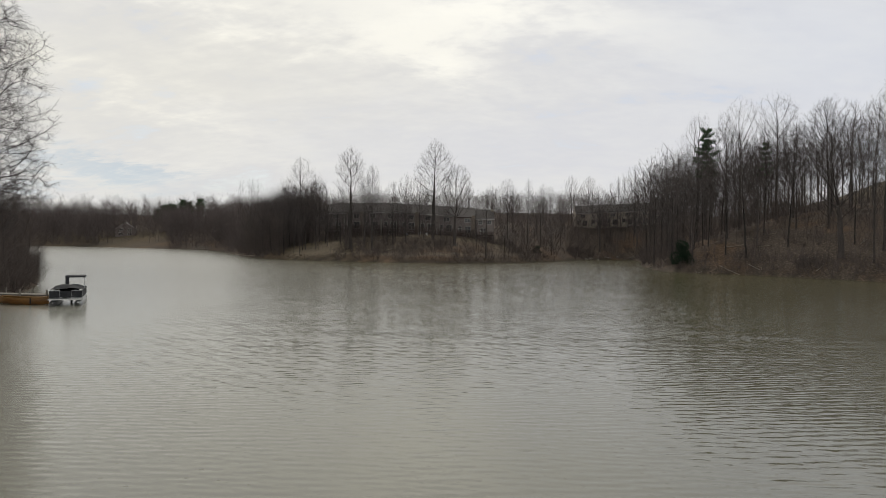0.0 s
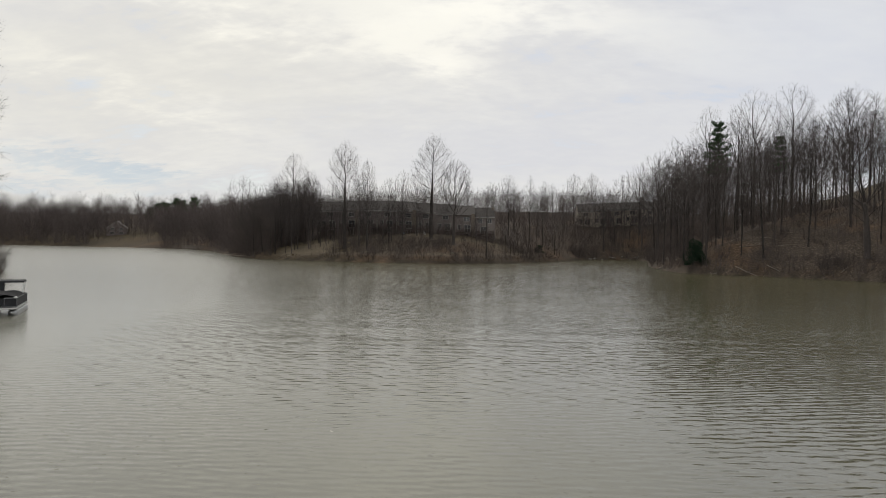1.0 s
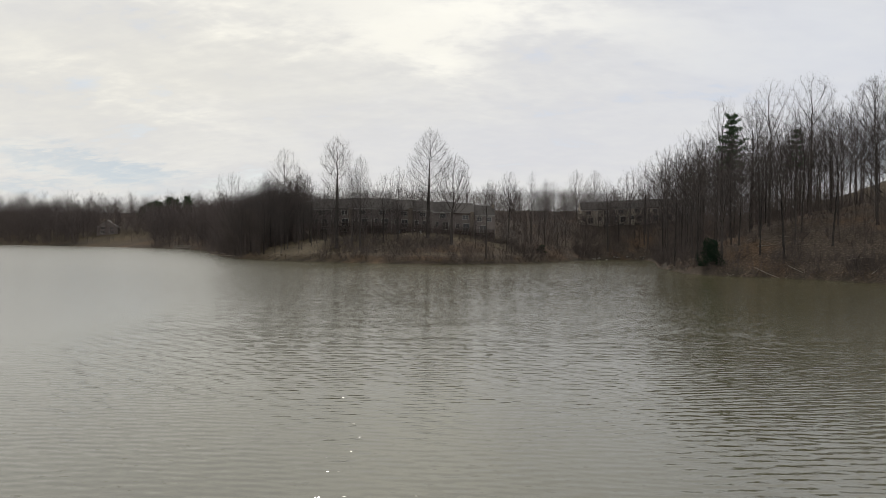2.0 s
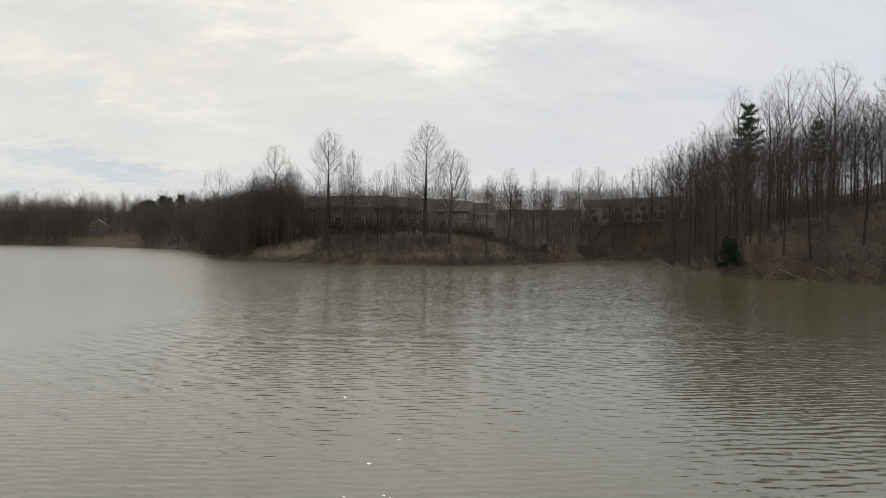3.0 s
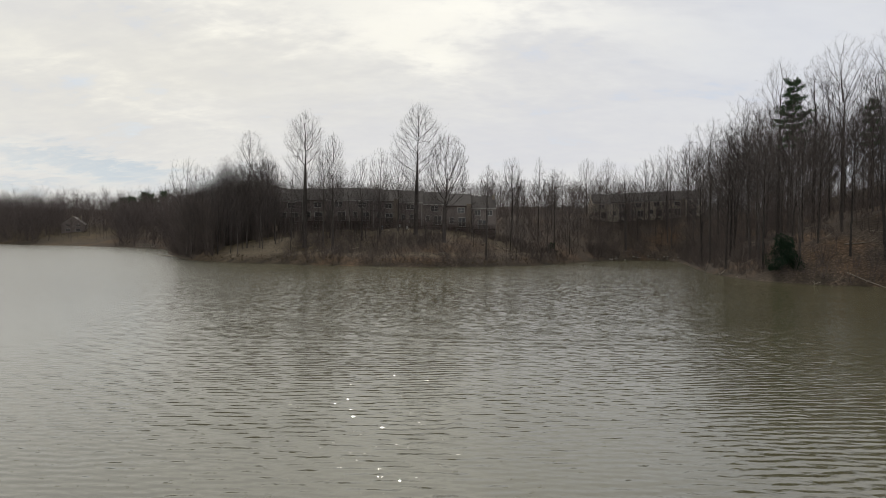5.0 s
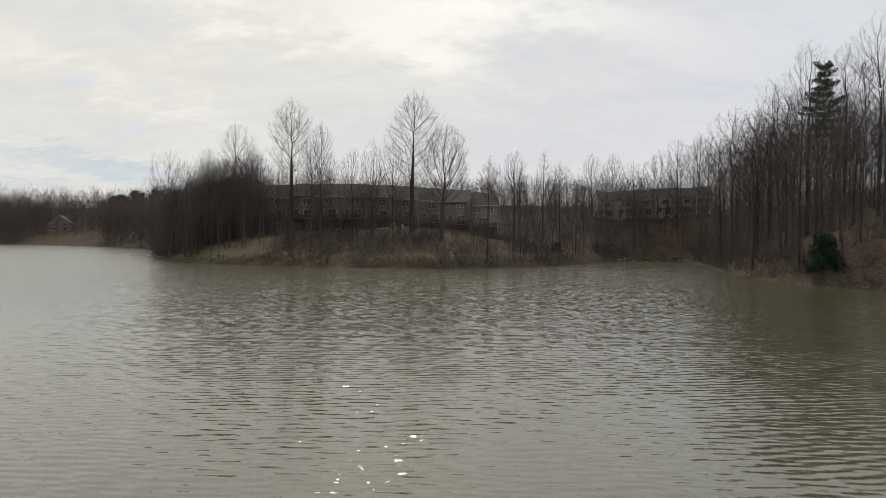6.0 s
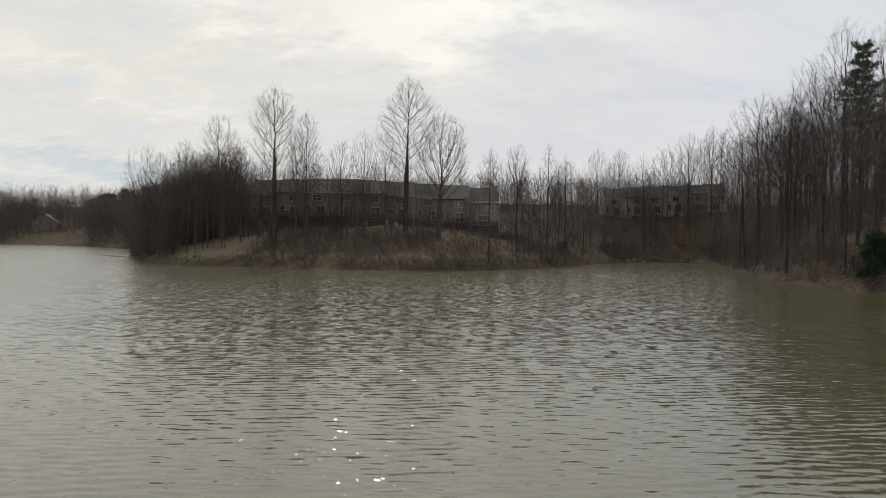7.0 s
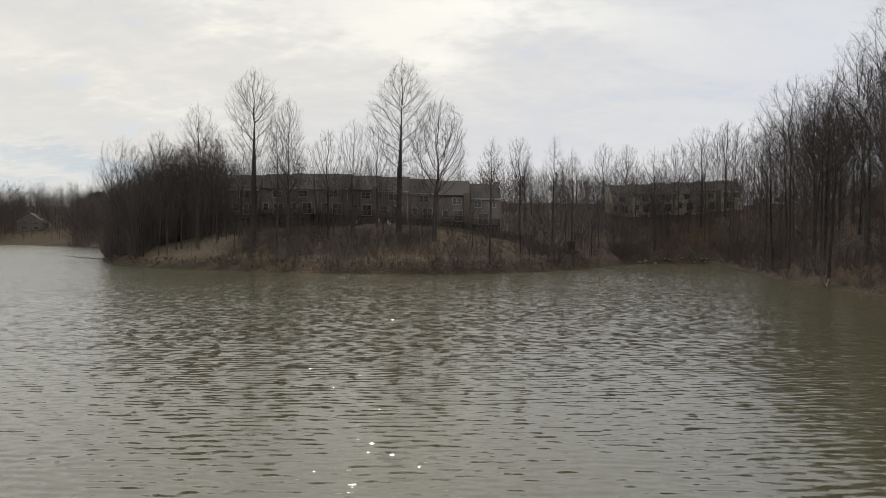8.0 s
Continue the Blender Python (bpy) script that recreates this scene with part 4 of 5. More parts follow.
mass("shore_brush", BUSHES, along_shore(620, 31, 44, 110, 95, 236, 0.1, 6), 41, 0.5, 1.6, BRUSH, "tangled bare brown brush along the wooded bank", "brush")
mass("hillside_brush", BUSHES, along_shore(700, 32, 50, 118, 105, 240, 3, 45), 42, 0.5, 1.5, BRUSH, "thin bare undergrowth on the leafy hillside", "brush")
mass("bank_brush", BUSHES, [p for p in along_shore(1250, 33, -46, 36, 170, 206, 0.1, 18) if not on_lawn(*p) and not (on_green(*p) and (p[0] * 9.7) % 1 < 0.75)], 43, 0.35, 1.25, BRUSH, "low bare brown brush on the bank below the houses", "brush")
mass("cove_brush", BUSHES, along_shore(420, 34, 18, 72, 186, 262, 0.2, 30), 44, 0.6, 1.7, BRUSH, "dense bare brown brush round the cove", "brush")
mass("point_brush", BUSHES, [p for p in along_shore(460, 35, -74, -44, 186, 262, 0.1, 22) if not on_lawn(*p)], 45, 0.8, 2.2, BRUSH, "dense bare brown brush on the wooded point", "brush")
FINE_BUSHES = [spiky(590 + k, 9, 2.4, 0.9, 12, 0.011) for k in range(4)]
mass("near_bank_brush", FINE_BUSHES, along_shore(360, 36, -90, -34, 30, 140, 0.0, 18), 46, 0.8, 2.5, BRUSH, "dense bare brown brush hanging over the near bank", "brush")
mass("dock_brush", FINE_BUSHES, along_shore(70, 39, -58, -40, 60, 84, 0.0, 1.8), 49, 0.9, 1.7, BRUSH, "bare brown brush leaning out over the water by the dock", "brush")
mass("waterside_brush", FINE_BUSHES, along_shore(240, 38, -76, -33, 44, 126, 0.0, 4), 48, 0.6, 1.6, BRUSH, "bare brown brush at the edge of the near bank", "brush")
mass("hillside_saplings", SAPLINGS, along_shore(840, 51, 48, 125, 105, 262, 0.4, 45), 61, 0.35, 1.4, BRUSH, "thin bare saplings among the hillside trees", "saplings")
mass("cove_saplings", SAPLINGS, along_shore(180, 52, 18, 76, 192, 275, 1.5, 45), 62, 0.6, 1.5, BRUSH, "crowded bare saplings round the cove", "saplings")
mass("near_bank_saplings", SAPLINGS, along_shore(210, 60, -92, -40, 40, 140, 0.5, 24), 70, 0.7, 1.45, BRUSH, "crowded bare saplings on the near bank", "saplings")
mass("upper_row_saplings", SAPLINGS, spots(120, 95, 44, 96, 241, 257, 1.1), 96, 0.65, 1.05, BRUSH, "crowded bare saplings below the upper houses", "saplings")
mass("point_saplings", SAPLINGS, [p for p in along_shore(520, 53, -70, -38, 190, 236, 1, 45) if not on_lawn(*p)], 63, 0.7, 1.9, BRUSH, "crowded bare saplings on the wooded point", "saplings")
mass("yard_brush", BUSHES, spots(170, 97, -38, 20, 200, 205.0, 0.5), 98, 0.4, 0.9, BRUSH, "low dark bare shrubs below the timber decks", "brush")
mass("bank_saplings", SAPLINGS, spots(260, 54, -42, 30, 179, 204, 0.9, lambda x, y: not ((on_lawn(x, y) or on_green(x, y)) and (x * 7.3) % 1 < 0.7)), 64, 0.4, 0.9, BRUSH, "scattered bare saplings on the grassy bank", "saplings")
TUFTS = [spiky(580 + k, 14, 0.8, 0.6, 0, 0.02) for k in range(4)]
mass("shore_grass", TUFTS, along_shore(420, 37, -50, 34, 168, 206, 0.1, 2.6), 47, 0.4, 0.9, REED, "dry tan grass along the bank's edge", "grass")
def far_lawn(x, y):
    """The open grass before the pale house on the far shore."""
    return (-0.53 < x / y < -0.42 and y < 404) or (-0.503 < x / y < -0.476 and y < 416)


mass("far_woods", FARTREES, [p for p in along_shore(1250, 55, -330, -78, 240, 480, 1.0, 62) if not far_lawn(*p)], 65, 0.6, 1.05, HAZE_TWIG,
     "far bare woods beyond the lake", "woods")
mass("far_crest_woods", FARTREES, spots(330, 71, -430, -80, 400, 560, 7.0, lambda x, y: not far_lawn(x, y)), 72, 0.55, 0.9, HAZE_TWIG, "bare woods on the far crest", "woods")
mass("far_lawn_trees", FARTREES, spots(80, 73, -235, -150, 366, 416, 3.0), 74, 0.35, 0.8, HAZE_TWIG, "thin bare trees on the far lawn", "woods")
mass("back_woods", FARTREES, spots(420, 56, -110, 260, 285, 470, 6.0), 66, 0.6, 0.85, HAZE_TWIG, "bare woods on the rise behind the houses", "woods")
mass("west_woods", FARTREES, spots(200, 57, -330, -80, 90, 330, 7.0), 67, 0.6, 0.95, HAZE_TWIG, "bare woods on the western shore", "woods")
mass("far_undergrowth", BUSHES, spots(700, 59, -400, -80, 345, 540, 3.4, lambda x, y: not far_lawn(x, y)), 69, 2.4, 4.8, HAZE_TWIG,
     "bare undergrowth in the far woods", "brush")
mass("back_undergrowth", BUSHES, spots(420, 91, -100, 150, 240, 400, 4.0, lambda x, y: y > 275 or not (-42 < x < 20 or 50 < x < 90)), 92, 1.8, 4.0, HAZE_TWIG,
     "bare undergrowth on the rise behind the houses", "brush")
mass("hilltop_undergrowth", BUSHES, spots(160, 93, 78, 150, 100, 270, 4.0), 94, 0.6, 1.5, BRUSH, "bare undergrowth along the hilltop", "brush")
mass("far_brush", BUSHES, [p for p in along_shore(520, 58, -330, -78, 240, 420, 0.1, 16) if not far_lawn(*p)], 68, 0.9, 2.4, HAZE_TWIG, "bare brush along the far shore", "brush")

# ---- houses ----


def holed_wall(bm, x0, x1, z0, z1, y0, y1, holes):
    """A wall in the xz plane with openings through it."""
    xs = sorted({x0, x1, *[v for h in holes for v in h[:2]]})
    zs = sorted({z0, z1, *[v for h in holes for v in h[2:]]})
    for a, b in zip(xs, xs[1:]):
        run = None
        for c, d in zip(zs, zs[1:]):
            mx, mz = (a + b) / 2, (c + d) / 2
            solid = not any(h[0] < mx < h[1] and h[2] < mz < h[3] for h in holes)
            if solid:
                run = (run[0], d) if run else (c, d)
            if (not solid or d == zs[-1]) and run:
                box(bm, a, b, y0, y1, *run)
                run = None
    return bm


def window(parent, x0, x1, z0, z1, y, sashes=2, name="window"):
    w = part(name, boxes((x0 - 0.10, x1 + 0.10, y - 0.05, y + 0.02, z1, z1 + 0.12), (x0 - 0.10, x1 + 0.10, y - 0.08, y + 0.02, z0 - 0.10, z0),
                         (x0 - 0.10, x0, y - 0.05, y + 0.02, z0, z1), (x1, x1 + 0.10, y - 0.05, y + 0.02, z0, z1)), TRIM, parent, "white trim")
    step = (x1 - x0) / sashes
    for k in range(sashes):
        a, b = x0 + k * step, x0 + (k + 1) * step
        part("pane", boxes((a + 0.05, b - 0.05, y + 0.06, y + 0.075, z0 + 0.05, z1 - 0.05)), GLASS, w)
        part("sash", boxes((a, a + 0.05, y + 0.04, y + 0.09, z0, z1), (b - 0.05, b, y + 0.04, y + 0.09, z0, z1), (a + 0.05, b - 0.05, y + 0.04, y + 0.09, z0, z0 + 0.05),
                           (a + 0.05, b - 0.05, y + 0.04, y + 0.09, z1 - 0.05, z1), (a + 0.05, b - 0.05, y + 0.04, y + 0.055, (z0 + z1) / 2 - 0.025, (z0 + z1) / 2 + 0.025)), TRIM, w)
    return w


def deck(parent, x0, x1, z, depth):
    d = part("deck", boxes((x0, x1, -depth, -0.02, z - 0.22, z)), DECKWOOD, parent, "dark stained timber deck")
    for x in (x0 + 0.08, (x0 + x1) / 2, x1 - 0.08):
        part("post", boxes((x - 0.07, x + 0.07, -depth + 0.02, -depth + 0.16, -3.0, z - 0.22)), DECKWOOD, d)
        part("rail_post", boxes((x - 0.05, x + 0.05, -depth + 0.03, -depth + 0.13, z, z + 1.0)), DECKWOOD, d)
    bars = [(x0, x1, -depth + 0.02, -depth + 0.14, z + 1.0, z + 1.06), (x0, x1, -depth + 0.05, -depth + 0.11, z + 0.08, z + 0.14)]
    bars += [(x0 + 0.2 + k * 0.14, x0 + 0.27 + k * 0.14, -depth + 0.06, -depth + 0.10, z + 0.14, z + 1.0) for k in range(int((x1 - x0 - 0.3) / 0.14))]
    part("railing", boxes(*bars), DECKWOOD, d)
    slats = [(x0 + 0.1 + k * 0.22, x0 + 0.22 + k * 0.22, -depth + 0.25, -depth + 0.28, -2.0, z - 0.23) for k in range(int((x1 - x0 - 0.2) / 0.22))]
    part("lattice", boxes(*slats), DECKWOOD, d)
    for x in (x0, x1 - 0.06):
        part("side_rail", boxes((x, x + 0.06, -depth + 0.14, -0.05, z + 1.0, z + 1.06), (x, x + 0.06, -depth + 0.14, -0.05, z + 0.45, z + 0.53)), DECKWOOD, d)


def townhouse(kind, siding, label, group, decked=True):
    """A narrow three-storey row house, its back to the lake (-y), standing on its basement floor."""
    W, D, E, R = 6.05, 10.0, 7.75, 3.2
    ob = empty("townhouse", label=label, category="house", group=group)
    a = W / 2
    up = (-1.0, 0.8, 6.1, 7.35) if kind != "b" else (-0.4, 1.3, 6.1, 7.35)
    low = (-2.3, -1.3, 3.5, 4.9)
    door = (-0.2, 1.6, 2.8, 4.9)
    if kind == "c":
        up, low, door = (-2.2, -0.9, 6.1, 7.35), (0.7, 2.0, 6.1, 7.35), (-1.4, 0.6, 2.8, 4.9)
    cellar = (-0.6, 1.2, 0.1, 2.15)
    holes = [up, low, door, cellar]
    bm = bmesh.new()
    holed_wall(bm, -a, a, -3.0, E, 0, 0.2, holes)
    box(bm, -a, -a + 0.2, 0.2, D, -3.0, E)
    box(bm, a - 0.2, a, 0.2, D, -3.0, E)
    box(bm, -a + 0.2, a - 0.2, D - 0.2, D, -3.0, E)
    part("wall", bm, siding, ob)
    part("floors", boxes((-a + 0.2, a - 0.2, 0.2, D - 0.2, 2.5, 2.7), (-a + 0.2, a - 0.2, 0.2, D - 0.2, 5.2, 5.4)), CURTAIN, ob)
    bm = bmesh.new()
    o = 0.35
    prism(bm, [(-o, E - 0.10), (D / 2, E + R), (D + o, E - 0.10), (D + o, E + 0.08), (D / 2, E + R + 0.2), (-o, E + 0.08)], -a, a)
    part("roof", bm, ROOF, ob)
    bm = bmesh.new()
    for s in (-a, a - 0.2):
        prism(bm, [(0.05, E), (D - 0.05, E), (D / 2, E + R - 0.06)], s + 0.01, s + 0.19)
    part("gable", bm, siding, ob)
    part("fascia", boxes((-a, a, -o - 0.05, -o - 0.01, E - 0.14, E + 0.10)), TRIM if kind in "ac" else DECKWOOD, ob)
    window(ob, *up, 0.0)
    window(ob, *low, 0.0, 1 if kind != "c" else 2)
    window(ob, *door, 0.0, 2, "sliding_door")
    window(ob, *cellar, 0.0, 2, "sliding_door")
    if kind == "b":
        # a box bay on the upper storey with its own little roof line
        part("bay_trim", boxes((-1.2, 2.1, -0.30, -0.02, 7.62, 7.74)), TRIM, ob)
    part("downpipe", boxes((a - 0.35, a - 0.25, -0.12, -0.02, 0.0, E - 0.1)), TRIM if kind == "a" else siding, ob)
    if decked:
        deck(ob, -a + 0.35, a - 0.45, 2.65, 3.0 if kind != "b" else 2.6)
    if kind in "bc":
        part("chimney", boxes((a - 1.25, a - 0.05, -0.55, -0.005, -1.0, E + 0.6) if kind == "b" else (a - 0.75, a - 0.05, 3.6, 4.6, E + 0.7, E + 3.6)), BRICK, ob, "boxed-in siding chimney")
        if kind == "c":
            part("chimney_cap", boxes((a - 0.85, a + 0.05, 3.5, 4.7, E + 3.6, E + 3.75)), ROOF, ob)
    for k in (-1.2, 1.0):
        part("roof_vent", boxes((k, k + 0.25, 2.2, 2.5, E + 1.0, E + 1.55)), ROOF, ob)
    return ob


LOWER = "taupe-sided townhouse with a dark raised timber deck behind"
UPPER = "pale-sided townhouse with a grey roof on the upper slope"
first = {}
for k, (x, kind, base, back) in enumerate([(-34.2, "a", 6.7, 209.5), (-28.1, "b", 6.9, 209.0), (-22.2, "a", 7.0, 207.8), (-16.3, "a", 7.0, 207.8), (-10.5, "b", 6.8, 208.4),
                                           (-4.5, "a", 6.6, 208.4), (1.5, "a", 6.3, 208.8), (7.5, "b", 5.9, 207.6), (13.7, "c", 5.4, 208.4)]):
    m = pose(x, back, base)
    if kind not in first:
        first[kind] = townhouse(kind, SIDING, LOWER, "lower row of townhouses")
        first[kind].matrix_world = m
    else:
        copy_thing(first[kind], m)
firstu = {}
for k, (x, y, base, kind) in enumerate([(57.0, 263.5, 10.2, "a"), (63.0, 263.0, 10.5, "b"), (69.0, 262.5, 10.85, "a"), (75.0, 262.0, 11.2, "a"), (81.0, 261.5, 11.5, "b"), (87.0, 261.0, 11.8, "c")]):
    m = pose(x, y, base, 0, 0, -5)
    if kind not in firstu:
        firstu[kind] = townhouse(kind, SIDING_PALE, UPPER, "upper row of townhouses", False)
        firstu[kind].matrix_world = m
    else:
        copy_thing(firstu[kind], m)


def far_house(x, y, turn, W, D, E, R, siding, label, roof=None):
    """A detached house with a gabled end to the lake."""
    ob = empty("house", pose(x, y, ground_at(x, y) + 0.3, 0, 0, turn), label=label, category="house")
    holes = [(-W * 0.32, -W * 0.12, 0.9, 2.3), (W * 0.12, W * 0.32, 0.9, 2.3), (-W * 0.3, -W * 0.12, 3.6, 4.9), (W * 0.12, W * 0.3, 3.6, 4.9)]
    bm = bmesh.new()
    holed_wall(bm, -W / 2, W / 2, -2, E, 0, 0.2, holes)
    box(bm, -W / 2, -W / 2 + 0.2, 0.2, D, -2, E)
    box(bm, W / 2 - 0.2, W / 2, 0.2, D, -2, E)
    box(bm, -W / 2 + 0.2, W / 2 - 0.2, D - 0.2, D, -2, E)
    part("wall", bm, siding, ob)
    bm = bmesh.new()
    prism(bm, [(-W / 2, E), (W / 2, E), (0, E + R)], 0.02, D - 0.02, "y")
    part("gable", bm, siding, ob)
    bm = bmesh.new()
    o = 0.4
    prism(bm, [(-W / 2 - o, E - 0.25), (0, E + R + 0.05), (W / 2 + o, E - 0.25), (W / 2 + o, E - 0.02), (0, E + R + 0.3), (-W / 2 - o, E - 0.02)], -0.4, D + 0.4, "y")
    part("roof", bm, roof or ROOF, ob)
    for h in holes:
        window(ob, *h, 0.0)
    part("chimney", boxes((W * 0.2, W * 0.2 + 0.9, D * 0.5, D * 0.5 + 0.9, E, E + R + 1.0)), BRICK, ob)


far_house(-201, 411, 20, 11.5, 12, 4.6, 4.2, SIDING, "grey house with pale gabled roof on the far shore", ROOF_PALE)
far_house(-178, 430, 10, 10, 10, 5.8, 3.2, SIDING, "grey house half hidden in far trees")
far_house(-163, 425, 0, 9, 9, 5.8, 3.0, SIDING, "grey house half hidden in far trees")
far_house(-140, 405, 0, 9, 9, 5.8, 3.0, SIDING_PALE, "pale house half hidden in far trees")
far_house(-122, 392, -8, 10, 9, 5.8, 3.0, SIDING_PALE, "pale house half hidden in far trees")


# ---- the moored boats and docks ----
def pontoon_boat(m):
    ob = empty("pontoon_boat", m, label="small black and silver pontoon boat with a folded bimini top", category="boat")
    L, W = 5.2, 2.5
    for s in (-1, 1):
        bm = bmesh.new()
        rod(bm, (s * 0.92, -L / 2 + 0.5, 0.12), (s * 0.92, L / 2, 0.12), 0.31, sides=18)
        rod(bm, (s * 0.92, -L / 2 + 0.5, 0.12), (s * 0.92, -L / 2 - 0.15, 0.26), 0.31, 0.05, 18)
        part("pontoon", bm, ALU, ob, "dented silver pontoon")
    part("floor", boxes((-W / 2, W / 2, -L / 2 + 0.15, L / 2, 0.46, 0.58), bevel=0.02), ALU, ob)
    part("bumper_rail", boxes((-W / 2 - 0.03, W / 2 + 0.03, -L / 2 + 0.10, -L / 2 + 0.15, 0.47, 0.57)), PALE_BOAT, ob, "pale bumper rail")
    for s in (-1, 1):
        part("side_fence", boxes((s * (W / 2 - 0.06) - 0.02, s * (W / 2 - 0.06) + 0.02, -L / 2 + 0.3, L / 2 - 0.2, 0.66, 1.22), bevel=0.01), CANVAS, ob, "black side panel")
        part("front_fence", boxes((s * 0.82 - 0.38, s * 0.82 + 0.38, -L / 2 + 0.28, -L / 2 + 0.32, 0.66, 1.22), bevel=0.01), CANVAS, ob, "black front panel")
    part("gate", boxes((-0.43, 0.43, -L / 2 + 0.33, -L / 2 + 0.36, 0.70, 1.20), bevel=0.01), CANVAS, ob, "black front gate")
    part("back_fence", boxes((-W / 2 + 0.1, W / 2 - 0.1, L / 2 - 0.24, L / 2 - 0.20, 0.66, 1.22), bevel=0.01), CANVAS, ob)
    bm = bmesh.new()
    for z in (0.63, 1.25):
        for s in (-1, 1):
            rod(bm, (s * (W / 2 - 0.06), -L / 2 + 0.3, z), (s * (W / 2 - 0.06), L / 2 - 0.2, z), 0.02, sides=6)
            rod(bm, (s * 0.44, -L / 2 + 0.3, z), (s * (W / 2 - 0.06), -L / 2 + 0.3, z), 0.02, sides=6)
    part("rail", bm, ALU, ob)
    for x in (-1.19, -0.44, 0.44, 1.19):
        bm = bmesh.new()
        rod(bm, (x, -L / 2 + 0.3, 0.58), (x, -L / 2 + 0.3, 1.25), 0.022, sides=6)
        part("rail_post", bm, ALU, ob)
    for x0, x1 in ((-1.1, -0.35), (0.35, 1.1)):
        s = part("seat", boxes((x0, x1, -L / 2 + 0.45, -0.4, 0.58, 0.95), bevel=0.06), PALE_BOAT, ob, "off-white vinyl bench")
        part("seat_back", boxes((x0 if x0 < 0 else x1 - 0.16, x0 + 0.16 if x0 < 0 else x1, -L / 2 + 0.45, -0.4, 0.95, 1.3), bevel=0.05), PALE_BOAT, s)
    # the grey mooring cover, sagging between its supports
    bm = bmesh.new()
    nx, ny = 12, 14
    grid = []
    for j in range(ny + 1):
        for i in range(nx + 1):
            u, v = i / nx * 2 - 1, j / ny
            z = 1.30 + 0.30 * (1 - u * u) * math.sin(math.pi * (0.1 + 0.8 * v)) + 0.05 * math.sin(5 * u + 7 * v)
            grid.append(bm.verts.new((u * (W / 2 - 0.02), -L / 2 + 0.9 + v * (L - 1.05), z)))
    for j in range(ny):
        for i in range(nx):
            q = j * (nx + 1) + i
            bm.faces.new((grid[q], grid[q + 1], grid[q + nx + 2], grid[q + nx + 1]))
    bmesh.ops.solidify(bm, geom=bm.faces[:], thickness=0.02)
    part("mooring_cover", bm, GREYCLOTH, ob, "sagging grey mooring cover")
    b = empty_part("bimini_top", ob)
    for x in (-0.2, 1.15):
        bm = bmesh.new()
        rod(bm, (x, 0.6, 1.25), (x, 0.75, 2.25), 0.02, sides=6)
        rod(bm, (x, 0.6, 1.25), (x, 1.9, 2.20), 0.02, sides=6)
        part("bow", bm, ALU, b)
    bm = bmesh.new()
    prism(bm, [(0.55, 2.17), (0.6, 2.29), (1.2, 2.38), (1.95, 2.28), (2.0, 2.16), (1.2, 2.22)], -0.32, 1.22)
    part("canopy", bm, CANVAS, b, "black canvas canopy")
    bm = bmesh.new()
    prism(bm, [(0.40, 1.3), (0.75, 1.3), (0.80, 2.24), (0.62, 2.24)], -0.30, -0.02)
    part("rolled_side", bm, CANVAS, b, "rolled black canvas side")
    mo = part("outboard_motor", boxes((-0.2, 0.2, L / 2 + 0.05, L / 2 + 0.5, 0.5, 1.15), bevel=0.08), CANVAS, ob, "black outboard motor")
    part("motor_leg", boxes((-0.07, 0.07, L / 2 + 0.1, L / 2 + 0.3, -0.5, 0.5)), CANVAS, mo)
    return ob


def empty_part(name, parent):
    e = part(name, boxes((-0.25, -0.15, 0.55, 0.65, 1.22, 1.30), (1.1, 1.2, 0.55, 0.65, 1.22, 1.30)), ALU, parent)
    return e


GREYCLOTH = material("grey_cover_cloth", (0.035, 0.035, 0.038), (0.095, 0.095, 0.10), 1.2, 0.8, 0.3, 14)
pontoon_boat(pose(-32.1, 57.0, 0.0, 0, 0, 25))


def rowing_boat(m):
    """An open hull with a rounded section, a rim and thwarts."""
    ob = empty("rowing_boat", m, label="tan varnished rowing boat moored beside the dock", category="boat")
    bm = bmesh.new()
    L, n, k = 4.3, 18, 10
    rings = []
    for i in range(n + 1):
        u = i / n * 2 - 1
        w = 0.72 * (1 - abs(u) ** 3.2) + 0.03
        rise = 0.14 * u * u
        rings.append([bm.verts.new((u * L / 2, math.cos(math.pi * j / k) * w, 0.52 + rise - math.sin(math.pi * j / k) ** 0.7 * (0.60 + 0.06 * rise))) for j in range(k + 1)])
    for a, b in zip(rings, rings[1:]):
        for j in range(k):
            bm.faces.new((a[j], a[j + 1], b[j + 1], b[j]))
    bmesh.ops.solidify(bm, geom=bm.faces[:], thickness=0.035)
    hull = part("hull", bm, GOLD, ob)
    for p in hull.data.polygons:
        p.use_smooth = True
    for s in (-1, 1):
        bm = bmesh.new()
        pts = [(u * L / 2, s * (0.72 * (1 - abs(u) ** 3.2) + 0.05), 0.54 + 0.14 * u * u) for u in np.linspace(-0.98, 0.98, 15)]
        for a, b in zip(pts, pts[1:]):
            rod(bm, a, b, 0.035, sides=6)
        part("gunwale", bm, GOLD, ob)
    for x in (-1.1, 0.0, 1.1):
        part("thwart", boxes((x - 0.13, x + 0.13, -0.62, 0.62, 0.36, 0.40)), GREYWOOD, ob)
    part("band", boxes((0.98, 1.10, -0.74, -0.70, 0.1, 0.56)), CANVAS, ob, "dark strap")


rowing_boat(pose(-35.0, 55.6, 0.0, 0, 0, -4))


